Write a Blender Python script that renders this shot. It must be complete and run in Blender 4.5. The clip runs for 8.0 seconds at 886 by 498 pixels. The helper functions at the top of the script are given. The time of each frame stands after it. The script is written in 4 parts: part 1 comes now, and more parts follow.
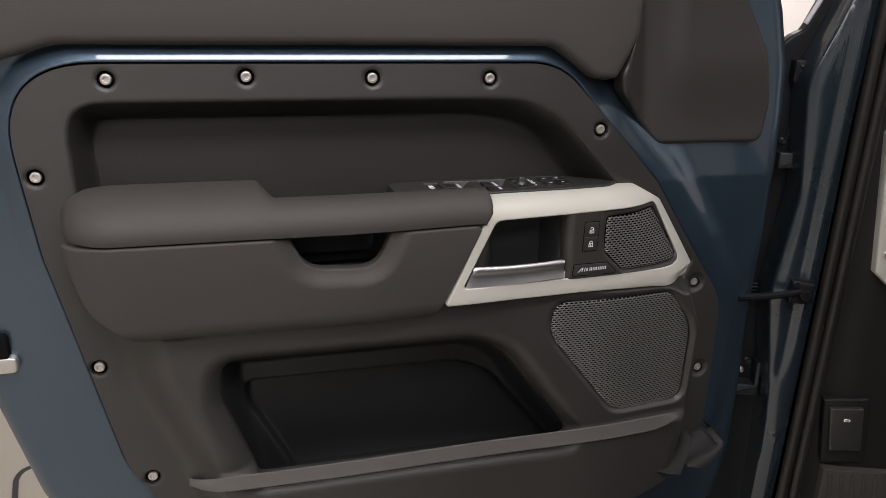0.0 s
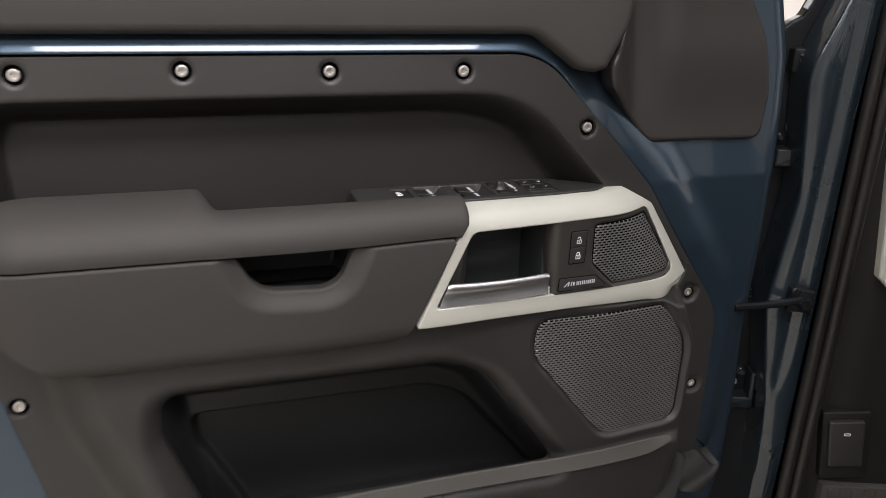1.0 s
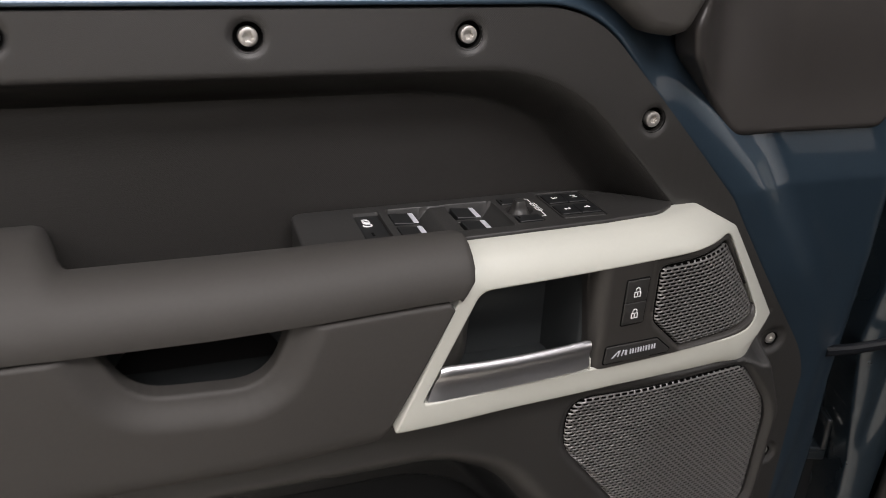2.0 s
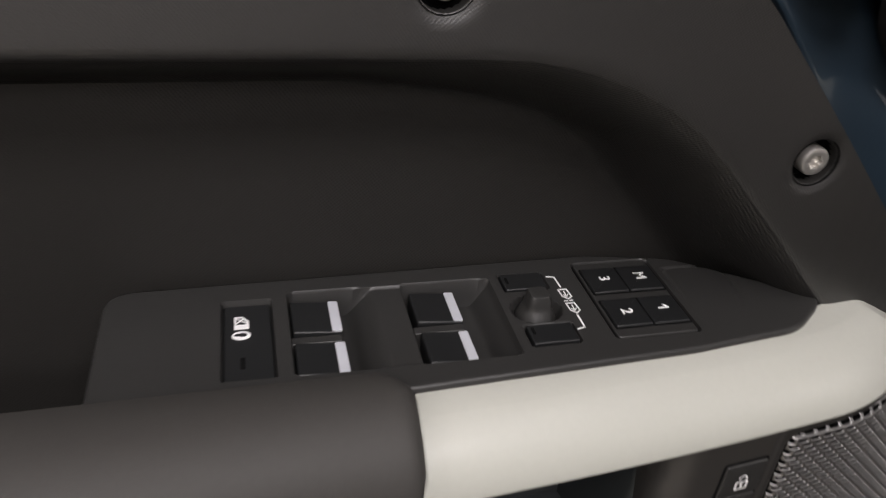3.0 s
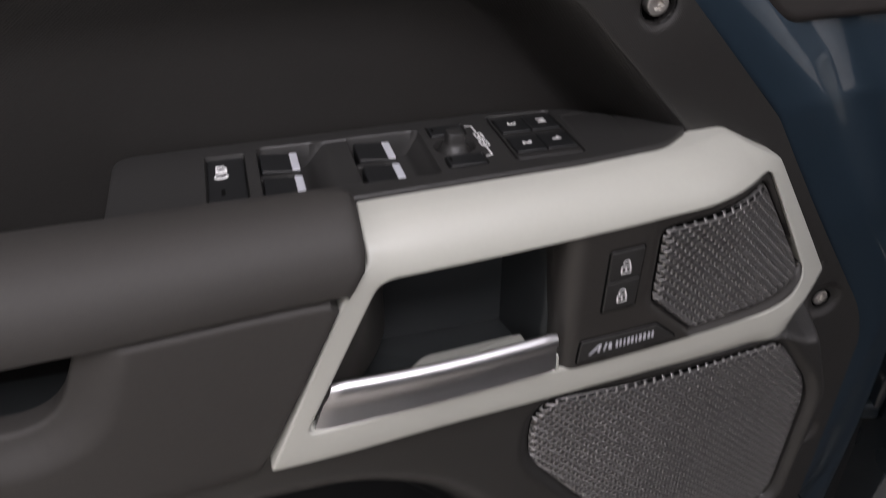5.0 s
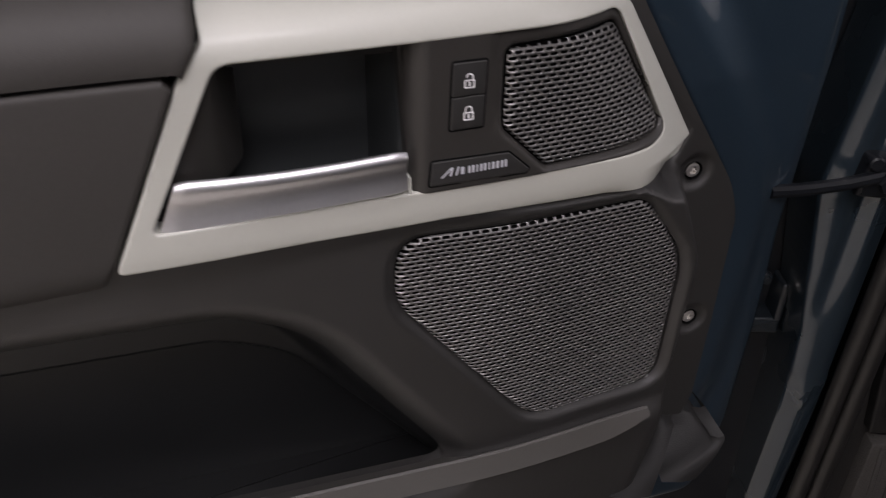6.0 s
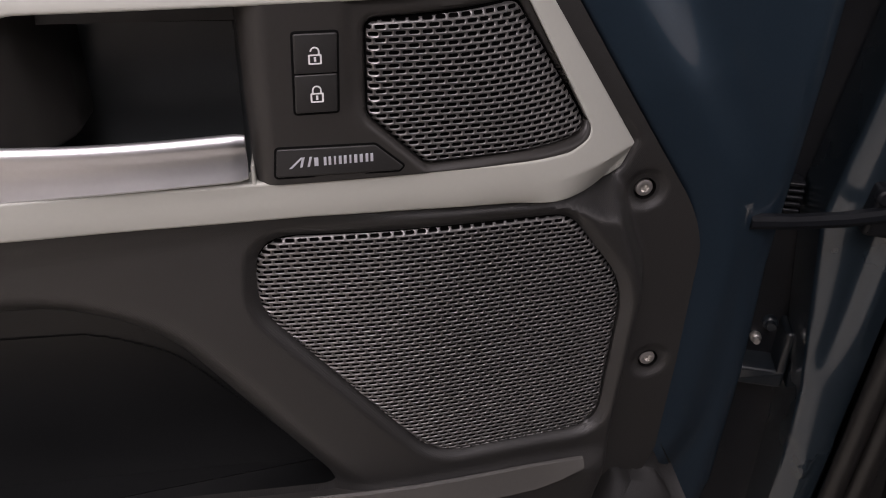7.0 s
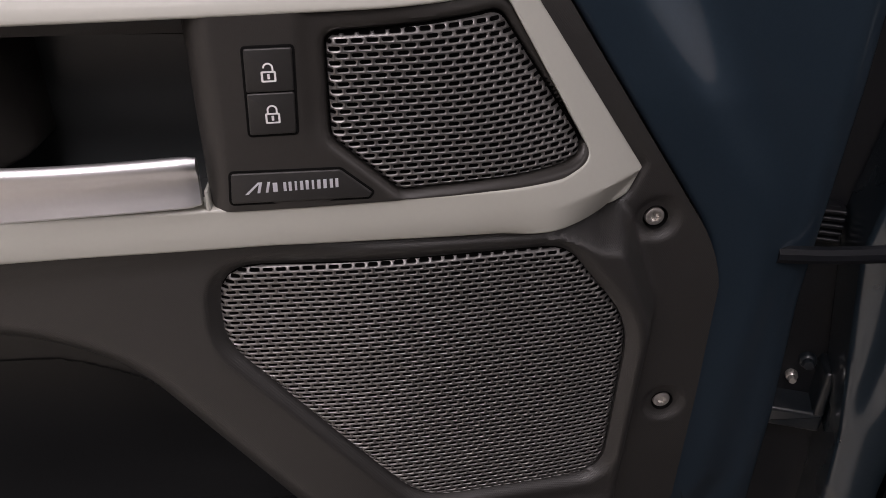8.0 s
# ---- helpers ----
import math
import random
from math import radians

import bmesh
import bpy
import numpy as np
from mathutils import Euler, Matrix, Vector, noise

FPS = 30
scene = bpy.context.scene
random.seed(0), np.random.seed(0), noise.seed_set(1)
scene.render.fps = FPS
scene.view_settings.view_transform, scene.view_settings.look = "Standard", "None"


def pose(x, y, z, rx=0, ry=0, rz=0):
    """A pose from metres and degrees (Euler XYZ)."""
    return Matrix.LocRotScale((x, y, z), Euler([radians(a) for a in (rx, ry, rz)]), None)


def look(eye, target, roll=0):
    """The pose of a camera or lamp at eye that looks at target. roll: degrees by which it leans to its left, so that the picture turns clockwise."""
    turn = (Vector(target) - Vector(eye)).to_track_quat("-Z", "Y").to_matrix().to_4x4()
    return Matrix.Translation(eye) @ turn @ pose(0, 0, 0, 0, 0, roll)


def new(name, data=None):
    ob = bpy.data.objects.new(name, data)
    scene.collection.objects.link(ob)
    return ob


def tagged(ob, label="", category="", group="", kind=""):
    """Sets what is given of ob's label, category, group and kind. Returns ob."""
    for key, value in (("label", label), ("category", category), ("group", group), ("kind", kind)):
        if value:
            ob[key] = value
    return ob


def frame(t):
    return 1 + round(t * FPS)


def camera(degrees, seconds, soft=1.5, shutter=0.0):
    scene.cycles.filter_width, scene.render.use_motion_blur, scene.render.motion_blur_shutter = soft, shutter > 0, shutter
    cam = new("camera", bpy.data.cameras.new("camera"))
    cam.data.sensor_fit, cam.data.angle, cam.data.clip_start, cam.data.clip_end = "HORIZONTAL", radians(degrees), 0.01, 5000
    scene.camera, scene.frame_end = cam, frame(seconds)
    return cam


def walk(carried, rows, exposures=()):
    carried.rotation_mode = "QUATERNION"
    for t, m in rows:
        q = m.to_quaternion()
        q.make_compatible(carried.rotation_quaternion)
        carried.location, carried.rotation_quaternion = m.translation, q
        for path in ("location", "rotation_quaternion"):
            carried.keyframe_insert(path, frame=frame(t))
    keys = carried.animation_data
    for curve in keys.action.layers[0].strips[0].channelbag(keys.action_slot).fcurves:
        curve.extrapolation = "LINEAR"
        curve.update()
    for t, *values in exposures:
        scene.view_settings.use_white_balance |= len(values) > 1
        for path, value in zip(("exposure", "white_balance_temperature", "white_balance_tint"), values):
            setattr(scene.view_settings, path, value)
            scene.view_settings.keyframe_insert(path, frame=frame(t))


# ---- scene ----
cam = camera(59.0, 8.0, soft=0.65, shutter=0.35)
PATH = [
    (0, (0.082, -0.011, 1.461), (0.59, 1.821, 0.84), 1.3),
    (0.5, (0.092, 0.005, 1.46), (0.614, 1.831, 0.83), 1.3),
    (1, (0.111, 0.09, 1.456), (0.687, 1.892, 0.807), 1.3),
    (1.2, (0.124, 0.152, 1.455), (0.733, 1.937, 0.79), 1.2),
    (2.3, (0.232, 0.455, 1.446), (0.808, 2.139, 0.535), 2.7),
    (2.5, (0.258, 0.512, 1.445), (0.797, 2.17, 0.465), 3.2),
    (3, (0.313, 0.626, 1.424), (0.779, 2.253, 0.358), 5.1),
    (3.5, (0.356, 0.663, 1.411), (0.668, 2.286, 0.286), 5.0),
    (4, (0.372, 0.66, 1.412), (0.617, 2.286, 0.274), 4.1),
    (4.5, (0.348, 0.614, 1.425), (0.749, 2.218, 0.3), 3.3),
    (5, (0.318, 0.52, 1.413), (0.771, 2.13, 0.316), 0.1),
    (5.2, (0.305, 0.486, 1.395), (0.805, 2.098, 0.322), -0.1),
    (6.3, (0.403, 0.439, 1.316), (0.92, 2.073, 0.286), 1.5),
    (6.5, (0.435, 0.441, 1.31), (0.885, 2.098, 0.285), 1.5),
    (7, (0.486, 0.46, 1.297), (0.785, 2.165, 0.295), 1.6),
    (7.5, (0.52, 0.485, 1.296), (0.69, 2.206, 0.291), 1.8),
    (8, (0.528, 0.491, 1.291), (0.686, 2.223, 0.303), 0.5),
]
walk(cam, [(t, look(eye, target, roll)) for t, eye, target, roll in PATH], [(0, 0.2, 6500, 10), (0.5, 0.2, 6500, 10), (1.0, 0.38, 6500, 8), (1.2, 0.38, 6500, 8), (2.5, 0.25, 6480, 8), (3.0, 0.1, 6500, 9), (3.5, -0.03, 6450, 10), (4.0, 0.0, 6450, 10), (4.5, 0.0, 6330, 10), (5.0, 0.0, 6230, 12), (6.5, -0.06, 6400, 16), (7.0, -0.07, 6450, 17), (8.0, -0.12, 6530, 17)])

# ---- world, lights, exposure ----
world = bpy.data.worlds.new("world")
scene.world = world
world.use_nodes = True
world.node_tree.nodes["Background"].inputs[0].default_value = (0.9, 0.93, 1.0, 1)
world.node_tree.nodes["Background"].inputs[1].default_value = 0.03


def ceiling_lamp(name, x, y, z, sx, sy, watts, colour):
    data = bpy.data.lights.new(name, "AREA")
    data.shape, data.size, data.size_y, data.energy, data.color = "RECTANGLE", sx, sy, watts, colour
    ob = new(name, data)
    ob.matrix_world = pose(x, y, z)
    return ob


WARM = (1.0, 0.935, 0.945)
ceiling_lamp("ceiling_lamp", 0.50, -2.4, 3.15, 3.4, 0.9, 98, WARM)
ceiling_lamp("ceiling_lamp", 0.68, -0.85, 3.15, 2.2, 0.8, 84, WARM)
ceiling_lamp("ceiling_lamp", 0.70, 0.30, 3.15, 2.0, 0.6, 12, WARM)
ceiling_lamp("ceiling_lamp", -2.4, -0.2, 3.15, 2.2, 0.5, 40, WARM)
ceiling_lamp("ceiling_lamp", -2.4, -3.2, 3.15, 2.2, 0.5, 22, WARM)
# added, unseen: brightens the north wall behind the door gap
ceiling_lamp("ceiling_lamp", 3.6, 4.6, 3.15, 2.2, 0.5, 160, WARM)
# added, unseen: brightens the east wall that the paint reflects
ceiling_lamp("ceiling_lamp", 4.3, -1.2, 3.15, 0.5, 2.6, 60, WARM)


# ---- materials ----
def material(name, colour, rough, metal=0.0, coat=0.0, grain=None, bump=0.0, vary=0.06, spec=0.5, stains=6.0, even=1.0, twist=0.0):
    """A surface with two scales of variation; grain: size of the relief in metres."""
    m = bpy.data.materials.new(name)
    m.use_nodes = True
    n, l = m.node_tree.nodes, m.node_tree.links
    b = n["Principled BSDF"]
    b.inputs["Metallic"].default_value = metal
    b.inputs["Coat Weight"].default_value = coat
    b.inputs["Coat Roughness"].default_value = 0.04
    b.inputs["Specular IOR Level"].default_value = spec
    co = n.new("ShaderNodeTexCoord")
    big = n.new("ShaderNodeTexNoise")
    big.inputs["Scale"].default_value, big.inputs["Detail"].default_value = stains, 5
    fine = n.new("ShaderNodeTexNoise")
    fine.inputs["Scale"].default_value, fine.inputs["Detail"].default_value = 420, 2
    for t in (big, fine):
        l.new(co.outputs["Object"], t.inputs["Vector"])
    mix = n.new("ShaderNodeMath")
    mix.operation = "ADD"
    l.new(big.outputs[0], mix.inputs[0])
    l.new(fine.outputs[0], mix.inputs[1])
    ramp = n.new("ShaderNodeMapRange")
    ramp.inputs[1].default_value, ramp.inputs[2].default_value = 0.6, 1.4
    ramp.inputs[3].default_value, ramp.inputs[4].default_value = 1 - vary, 1 + vary
    l.new(mix.outputs[0], ramp.inputs[0])
    tone = n.new("ShaderNodeVectorMath")
    tone.operation = "SCALE"
    tone.inputs[0].default_value = colour
    l.new(ramp.outputs[0], tone.inputs["Scale"])
    l.new(tone.outputs[0], b.inputs["Base Color"])
    rr = n.new("ShaderNodeMapRange")
    rr.inputs[1].default_value, rr.inputs[2].default_value = 0.3, 0.7
    rr.inputs[3].default_value, rr.inputs[4].default_value = max(rough - 0.05, 0.02), rough + 0.06
    l.new(big.outputs[0], rr.inputs[0])
    l.new(rr.outputs[0], b.inputs["Roughness"])
    if grain:
        v = n.new("ShaderNodeTexVoronoi")
        v.inputs["Scale"].default_value = 1 / grain
        v.inputs["Randomness"].default_value = even
        turn = n.new("ShaderNodeMapping")
        turn.inputs["Rotation"].default_value = (0, radians(twist), 0)
        l.new(co.outputs["Object"], turn.inputs["Vector"])
        l.new(turn.outputs[0], v.inputs["Vector"])
        bp = n.new("ShaderNodeBump")
        bp.inputs["Strength"].default_value, bp.inputs["Distance"].default_value = bump, grain * 0.35
        l.new(v.outputs["Distance"], bp.inputs["Height"])
        l.new(bp.outputs[0], b.inputs["Normal"])
    return m


PLASTIC = material("grained_black_plastic", (0.0175, 0.0166, 0.0157), 0.50, spec=0.8, grain=0.0009, bump=0.4, even=0.25, twist=38)
SATIN = material("satin_black_plastic", (0.0245, 0.0222, 0.0212), 0.40)
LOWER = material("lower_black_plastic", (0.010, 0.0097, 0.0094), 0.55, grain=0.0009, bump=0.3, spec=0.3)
SOFT = material("soft_dark_leatherette", (0.0415, 0.0390, 0.0362), 0.64, grain=0.0006, bump=0.13, spec=0.35)
WEAVE = material("textured_dark_trim", (0.0143, 0.0132, 0.0118), 0.55, grain=0.0011, bump=0.6, even=0.2, twist=38)
SWITCH = material("satin_black_switch_plastic", (0.026, 0.0254, 0.0245), 0.42, grain=0.0006, bump=0.15)
PANEL = material("satin_warm_black_panel_plastic", (0.030, 0.0280, 0.0258), 0.42, grain=0.0006, bump=0.12)
BUTTON = material("matt_black_button", (0.010, 0.0105, 0.011), 0.45)
# near-black for dark small parts, and for shade painted into gaps and recesses
PIT = material("black_parts_and_gap_shade", (0.002, 0.002, 0.002), 0.8, spec=0.15)
SEAL = material("black_door_seal_rubber", (0.011, 0.0104, 0.0098), 0.42, vary=0.15)
CUP = material("smooth_black_plastic", (0.030, 0.0330, 0.0340), 0.32)
# black plastic taken darker: the pocket's inner shade is in this colour
POCKET_SHADE = material("shade_darkened_pocket_plastic", (0.0075, 0.0080, 0.0084), 0.42, vary=0.1)
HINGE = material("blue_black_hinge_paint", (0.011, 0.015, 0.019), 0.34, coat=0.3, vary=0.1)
BEZEL = material("satin_grey_paint", (0.447, 0.449, 0.405), 0.43, coat=0.10, vary=0.02)
PAINT = material("blue_metallic_car_paint", (0.043, 0.072, 0.105), 0.36, metal=0.7, coat=1.0, vary=0.05)
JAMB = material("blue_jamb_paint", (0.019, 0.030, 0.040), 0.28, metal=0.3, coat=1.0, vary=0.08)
CHROME = material("satin_chrome", (0.72, 0.72, 0.74), 0.35, metal=1.0, vary=0.03)
STEEL = material("zinc_bolt_steel", (0.58, 0.56, 0.53), 0.42, metal=0.85, vary=0.08)
GRILLE = material("grey_painted_grille_metal", (0.235, 0.229, 0.225), 0.42, metal=0.92, vary=0.06)
STRIP = material("dark_satin_strip", (0.072, 0.069, 0.064), 0.50, vary=0.04)
WHITE = material("white_symbol_print", (0.8, 0.8, 0.8), 0.5, vary=0.02)
SILVER = material("silver_switch_inlay", (0.60, 0.61, 0.66), 0.4, metal=0.2, vary=0.03)
# black strap and bolt steel; on the hinge panel it paints the gap's shade
IRON = material("black_steel_and_gap_shade", (0.006, 0.007, 0.009), 0.42, vary=0.1, spec=0.3)
CARPET = material("dark_ribbed_carpet", (0.035, 0.033, 0.030), 0.85, grain=0.002, bump=0.6, vary=0.2)
FLOOR = material("beige_showroom_floor", (0.46, 0.43, 0.37), 0.35, vary=0.06, stains=1.5)
WALL = material("off_white_wall", (0.55, 0.535, 0.51), 0.7, vary=0.03, stains=1.0)
DARKLINE = material("dark_floor_line", (0.05, 0.05, 0.055), 0.4)


# ---- mesh tools ----
def part(name, bm, mat, parent=None, label="", smooth=35):
    me = bm
    if isinstance(bm, bmesh.types.BMesh):
        me = bpy.data.meshes.new(name)
        bm.normal_update()
        bm.to_mesh(me)
        bm.free()
    me.materials.append(mat)
    if smooth:
        me.polygons.foreach_set("use_smooth", [True] * len(me.polygons))
        me.set_sharp_from_angle(angle=radians(smooth))
    ob = new(name, me)
    if parent:
        ob.parent = parent
    if label:
        ob["label"] = label
    return ob


def thing(name, label, category, group="", kind="", at=(0, 0, 0)):
    ob = new(name)
    ob.location = at
    return tagged(ob, label, category, group, kind)


def rounded(corners, seg=6):
    """A closed outline from corners (u, v, radius)."""
    out, n = [], len(corners)
    for k in range(n):
        p, a, b = (Vector(corners[j % n][:2]) for j in (k, k - 1, k + 1))
        r = corners[k][2] if len(corners[k]) > 2 else 0.0
        d1, d2 = (a - p), (b - p)
        half = d1.angle(d2) / 2
        if r <= 0 or half > 1.55:
            out.append(p)
            continue
        cut = min(r / math.tan(half), 0.49 * d1.length, 0.49 * d2.length)
        p1, p2 = p + d1.normalized() * cut, p + d2.normalized() * cut
        for s in range(seg + 1):
            t = s / seg
            out.append(p1 * (1 - t) ** 2 + p * 2 * t * (1 - t) + p2 * t**2)
    return out


def sdf(outline):
    """Signed distance to an outline: negative inside."""
    pts = np.array([tuple(p) for p in outline])
    a, b = pts, np.roll(pts, -1, 0)

    def run(u, v):
        best = np.full(np.shape(u), 1e9)
        inside = np.zeros(np.shape(u), bool)
        for (ax, ay), (bx, by) in zip(a, b):
            ex, ey = bx - ax, by - ay
            t = np.clip(((u - ax) * ex + (v - ay) * ey) / (ex * ex + ey * ey + 1e-18), 0, 1)
            best = np.minimum(best, (u - ax - t * ex) ** 2 + (v - ay - t * ey) ** 2)
            cross = (ay > v) != (by > v)
            with np.errstate(divide="ignore", invalid="ignore"):
                inside ^= cross & (u < ex * (v - ay) / (ey if ey else 1e-18) + ax)
        return np.sqrt(best) * np.where(inside, -1, 1)

    return run


def circle(cu, cv, r):
    return lambda u, v: np.hypot(u - cu, v - cv) - r


def less(first, *holes):
    return lambda u, v: np.maximum.reduce([first(u, v), *[-h(u, v) for h in holes]])


def step01(t):
    t = np.clip(t, 0, 1)
    return t * t * (3 - 2 * t)


def edge(d, r):
    """How far a rounded edge of radius r falls at depth d inside the outline."""
    k = np.clip(1 - d / r, 0, 1)
    return r * (1 - np.sqrt(1 - k * k + 1e-9))


class Frame:
    def __init__(self, origin, u, v, n):
        self.o, self.u, self.v, self.n = (np.array(a, float) for a in (origin, u, v, n))

    def __call__(self, u, v, h):
        return self.o + np.outer(u, self.u) + np.outer(v, self.v) + np.outer(h, self.n)


DOOR = Frame((0, 0.84, 0), (1, 0, 0), (0, 0, 1), (0, -1, 0))  # height: how far proud of the trim's flange
TOP = Frame((0, 0.091, 1.246), (1, 0, 0), (0, 0.89, 0), (0, 0, 1))  # drawn deeper than it is
TURN_IN = radians(70)
INW = (math.sin(TURN_IN), -math.cos(TURN_IN), 0)
REAR = (-math.cos(TURN_IN), -math.sin(TURN_IN), 0)
BODY = Frame((0.868, 0.875, 0), INW, (0, 0, 1), REAR)  # the car's side: inward, up, rearward


def sheet(dist, height, box, step, depth, fr, bevel=0.0):
    """A mesh of the region dist < 0 with relief, its outline followed exactly, a rounded edge, and walls going back by depth."""
    whole = dist
    if bevel:
        dist = lambda a, b: whole(a, b) + bevel
    u0, u1, v0, v1 = box
    us, vs = np.arange(u0, u1 + step, step), np.arange(v0, v1 + step, step)
    gu, gv = np.meshgrid(us, vs, indexing="ij")
    s = dist(gu, gv)
    s = np.where(np.abs(s) < step * 0.03, -step * 0.03, s)
    ok = s < 0
    index = np.full(s.shape, -1)
    index[ok] = np.arange(ok.sum())
    pu, pv = list(gu[ok]), list(gv[ok])
    full = ok[:-1, :-1] & ok[1:, :-1] & ok[1:, 1:] & ok[:-1, 1:]
    some = (ok[:-1, :-1] | ok[1:, :-1] | ok[1:, 1:] | ok[:-1, 1:]) & ~full
    i, j = np.nonzero(full)
    faces = np.stack([index[i, j], index[i + 1, j], index[i + 1, j + 1], index[i, j + 1]], 1).tolist()
    cuts, walls = {}, []

    def cut(p, q):
        key = (p, q) if p < q else (q, p)
        if key not in cuts:
            t = s[p] / (s[p] - s[q])
            cuts[key] = len(pu)
            pu.append(gu[p] + t * (gu[q] - gu[p]))
            pv.append(gv[p] + t * (gv[q] - gv[p]))
        return cuts[key]

    for i, j in zip(*np.nonzero(some)):
        ring = [(i, j), (i + 1, j), (i + 1, j + 1), (i, j + 1)]
        face, out, back = [], None, None
        for k in range(4):
            p, q = ring[k], ring[(k + 1) % 4]
            if ok[p]:
                face.append(int(index[p]))
            if ok[p] != ok[q]:
                c = cut(p, q)
                face.append(c)
                if ok[p]:
                    out = c
                else:
                    back = c
                if out is not None and back is not None:
                    walls.append((out, back))
                    out = back = None
        if len(face) > 2:
            faces.append(face)
    pu, pv = np.array(pu), np.array(pv)
    h = height(pu, pv) if callable(height) else np.full(len(pu), height)
    co = fr(pu, pv, h)
    rim = sorted({c for w in walls for c in w})
    if bevel and rim:
        ru, rv, e = pu[rim], pv[rim], 2e-4
        du, dv = whole(ru + e, rv) - whole(ru - e, rv), whole(ru, rv + e) - whole(ru, rv - e)
        size = np.hypot(du, dv) + 1e-12
        for a in (0.4, 0.8, 1.2, math.pi / 2):
            far, drop = bevel * math.sin(a), bevel * (1 - math.cos(a))
            qu, qv = ru + far * du / size, rv + far * dv / size
            hq = (height(qu, qv) if callable(height) else np.full(len(qu), height)) - drop
            new_at = {c: len(co) + n for n, c in enumerate(rim)}
            co = np.concatenate([co, fr(qu, qv, hq)])
            faces += [[q, p, new_at[p], new_at[q]] for p, q in walls]
            walls = [(new_at[p], new_at[q]) for p, q in walls]
            rim = [new_at[c] for c in rim]
        if depth:
            hb = hq - depth if depth > 0 else np.full(len(rim), depth)
            low = {c: len(co) + n for n, c in enumerate(rim)}
            co = np.concatenate([co, fr(qu, qv, hb)])
            faces += [[q, p, low[p], low[q]] for p, q in walls]
    elif depth:
        low = {c: len(co) + n for n, c in enumerate(rim)}
        hb = h[rim] - depth if depth > 0 else np.full(len(rim), depth)
        co = np.concatenate([co, fr(pu[rim], pv[rim], hb)])
        faces += [[b, a, low[a], low[b]] for a, b in walls]
    me = bpy.data.meshes.new("sheet")
    me.from_pydata(co.tolist(), [], faces)
    me.update()
    return me


def inset(outline, d):
    """The outline moved inward by d (counter-clockwise outlines)."""
    n, out = len(outline), []
    area = sum(outline[k - 1][0] * outline[k][1] - outline[k][0] * outline[k - 1][1] for k in range(n))
    sign = 1 if area > 0 else -1
    for k in range(n):
        a, b = Vector(outline[k]) - Vector(outline[k - 1]), Vector(outline[(k + 1) % n]) - Vector(outline[k])
        na, nb = Vector((-a.y, a.x)), Vector((-b.y, b.x))
        m = (na.normalized() if na.length > 1e-9 else na) + (nb.normalized() if nb.length > 1e-9 else nb)
        if m.length < 1e-6:
            out.append(Vector(outline[k]))
            continue
        m.normalize()
        ref = nb.normalized() if nb.length > 1e-9 else na.normalized()
        out.append(Vector(outline[k]) + m * (sign * d / max(m.dot(ref), 0.5)))
    return out


def plate(bm, outline, h0, h1, bevel, fr, lean=None):
    """A plate with a rounded front edge, from height h0 to h1. lean: extra height by place."""
    loops = [(0.0, h0), (0.0, h1 - bevel)] + [(bevel * (1 - math.cos(a)), h1 - bevel * (1 - math.sin(a))) for a in (0.5, 1.0, math.pi / 2)]
    rings = []
    for d, h in loops:
        pts = inset(outline, d) if d else [Vector(p) for p in outline]
        u, v = np.array([p[0] for p in pts]), np.array([p[1] for p in pts])
        hh = np.full(len(u), h) + (lean(u, v) if lean else 0)
        rings.append([bm.verts.new(c) for c in fr(u, v, hh)])
    for a, b in zip(rings, rings[1:]):
        for k in range(len(a)):
            bm.faces.new((a[k - 1], a[k], b[k], b[k - 1]))
    bm.faces.new(rings[-1])
    bmesh.ops.recalc_face_normals(bm, faces=bm.faces)
    return bm


def rect(u0, u1, v0, v1, r=0.001, seg=4):
    return rounded([(u0, v0, r), (u1, v0, r), (u1, v1, r), (u0, v1, r)], seg)


def loft(bm, rings, closed=False, caps=True):
    """Skin between rings of points; closed: each ring is a loop."""
    made = [[bm.verts.new(p) for p in ring] for ring in rings]
    for a, b in zip(made, made[1:]):
        for k in range(0 if closed else 1, len(a)):
            bm.faces.new((a[k - 1], a[k], b[k], b[k - 1]))
    if closed and caps:
        bm.faces.new(made[0])
        bm.faces.new(made[-1][::-1])
    bmesh.ops.recalc_face_normals(bm, faces=bm.faces)
    return bm


def lathe(bm, profile, fr, cu, cv, seg=24, phase=0.0):
    """A turned form about the frame's normal at (cu, cv): profile of (radius, height)."""
    rings = []
    for r, h in profile:
        a = [phase + 2 * math.pi * k / seg for k in range(seg)]
        rings.append(fr(np.array([cu + r * math.cos(t) for t in a]), np.array([cv + r * math.sin(t) for t in a]), np.full(seg, h)))
    return loft(bm, rings, True)


def tube(points, r, seg=8):
    """A rod through points."""
    bm = bmesh.new()
    pts = [Vector(p) for p in points]
    rings, side = [], None
    for k, p in enumerate(pts):
        way = (pts[min(k + 1, len(pts) - 1)] - pts[max(k - 1, 0)]).normalized()
        side = (way.orthogonal() if side is None else side - way * side.dot(way)).normalized()
        up = way.cross(side)
        rings.append([p + r * (math.cos(t) * side + math.sin(t) * up) for t in (2 * math.pi * q / seg for q in range(seg))])
    return loft(bm, rings, True)


def join(bms):
    out = bmesh.new()
    for b in bms:
        me = bpy.data.meshes.new("tmp")
        b.to_mesh(me)
        b.free()
        out.from_mesh(me)
        bpy.data.meshes.remove(me)
    return out


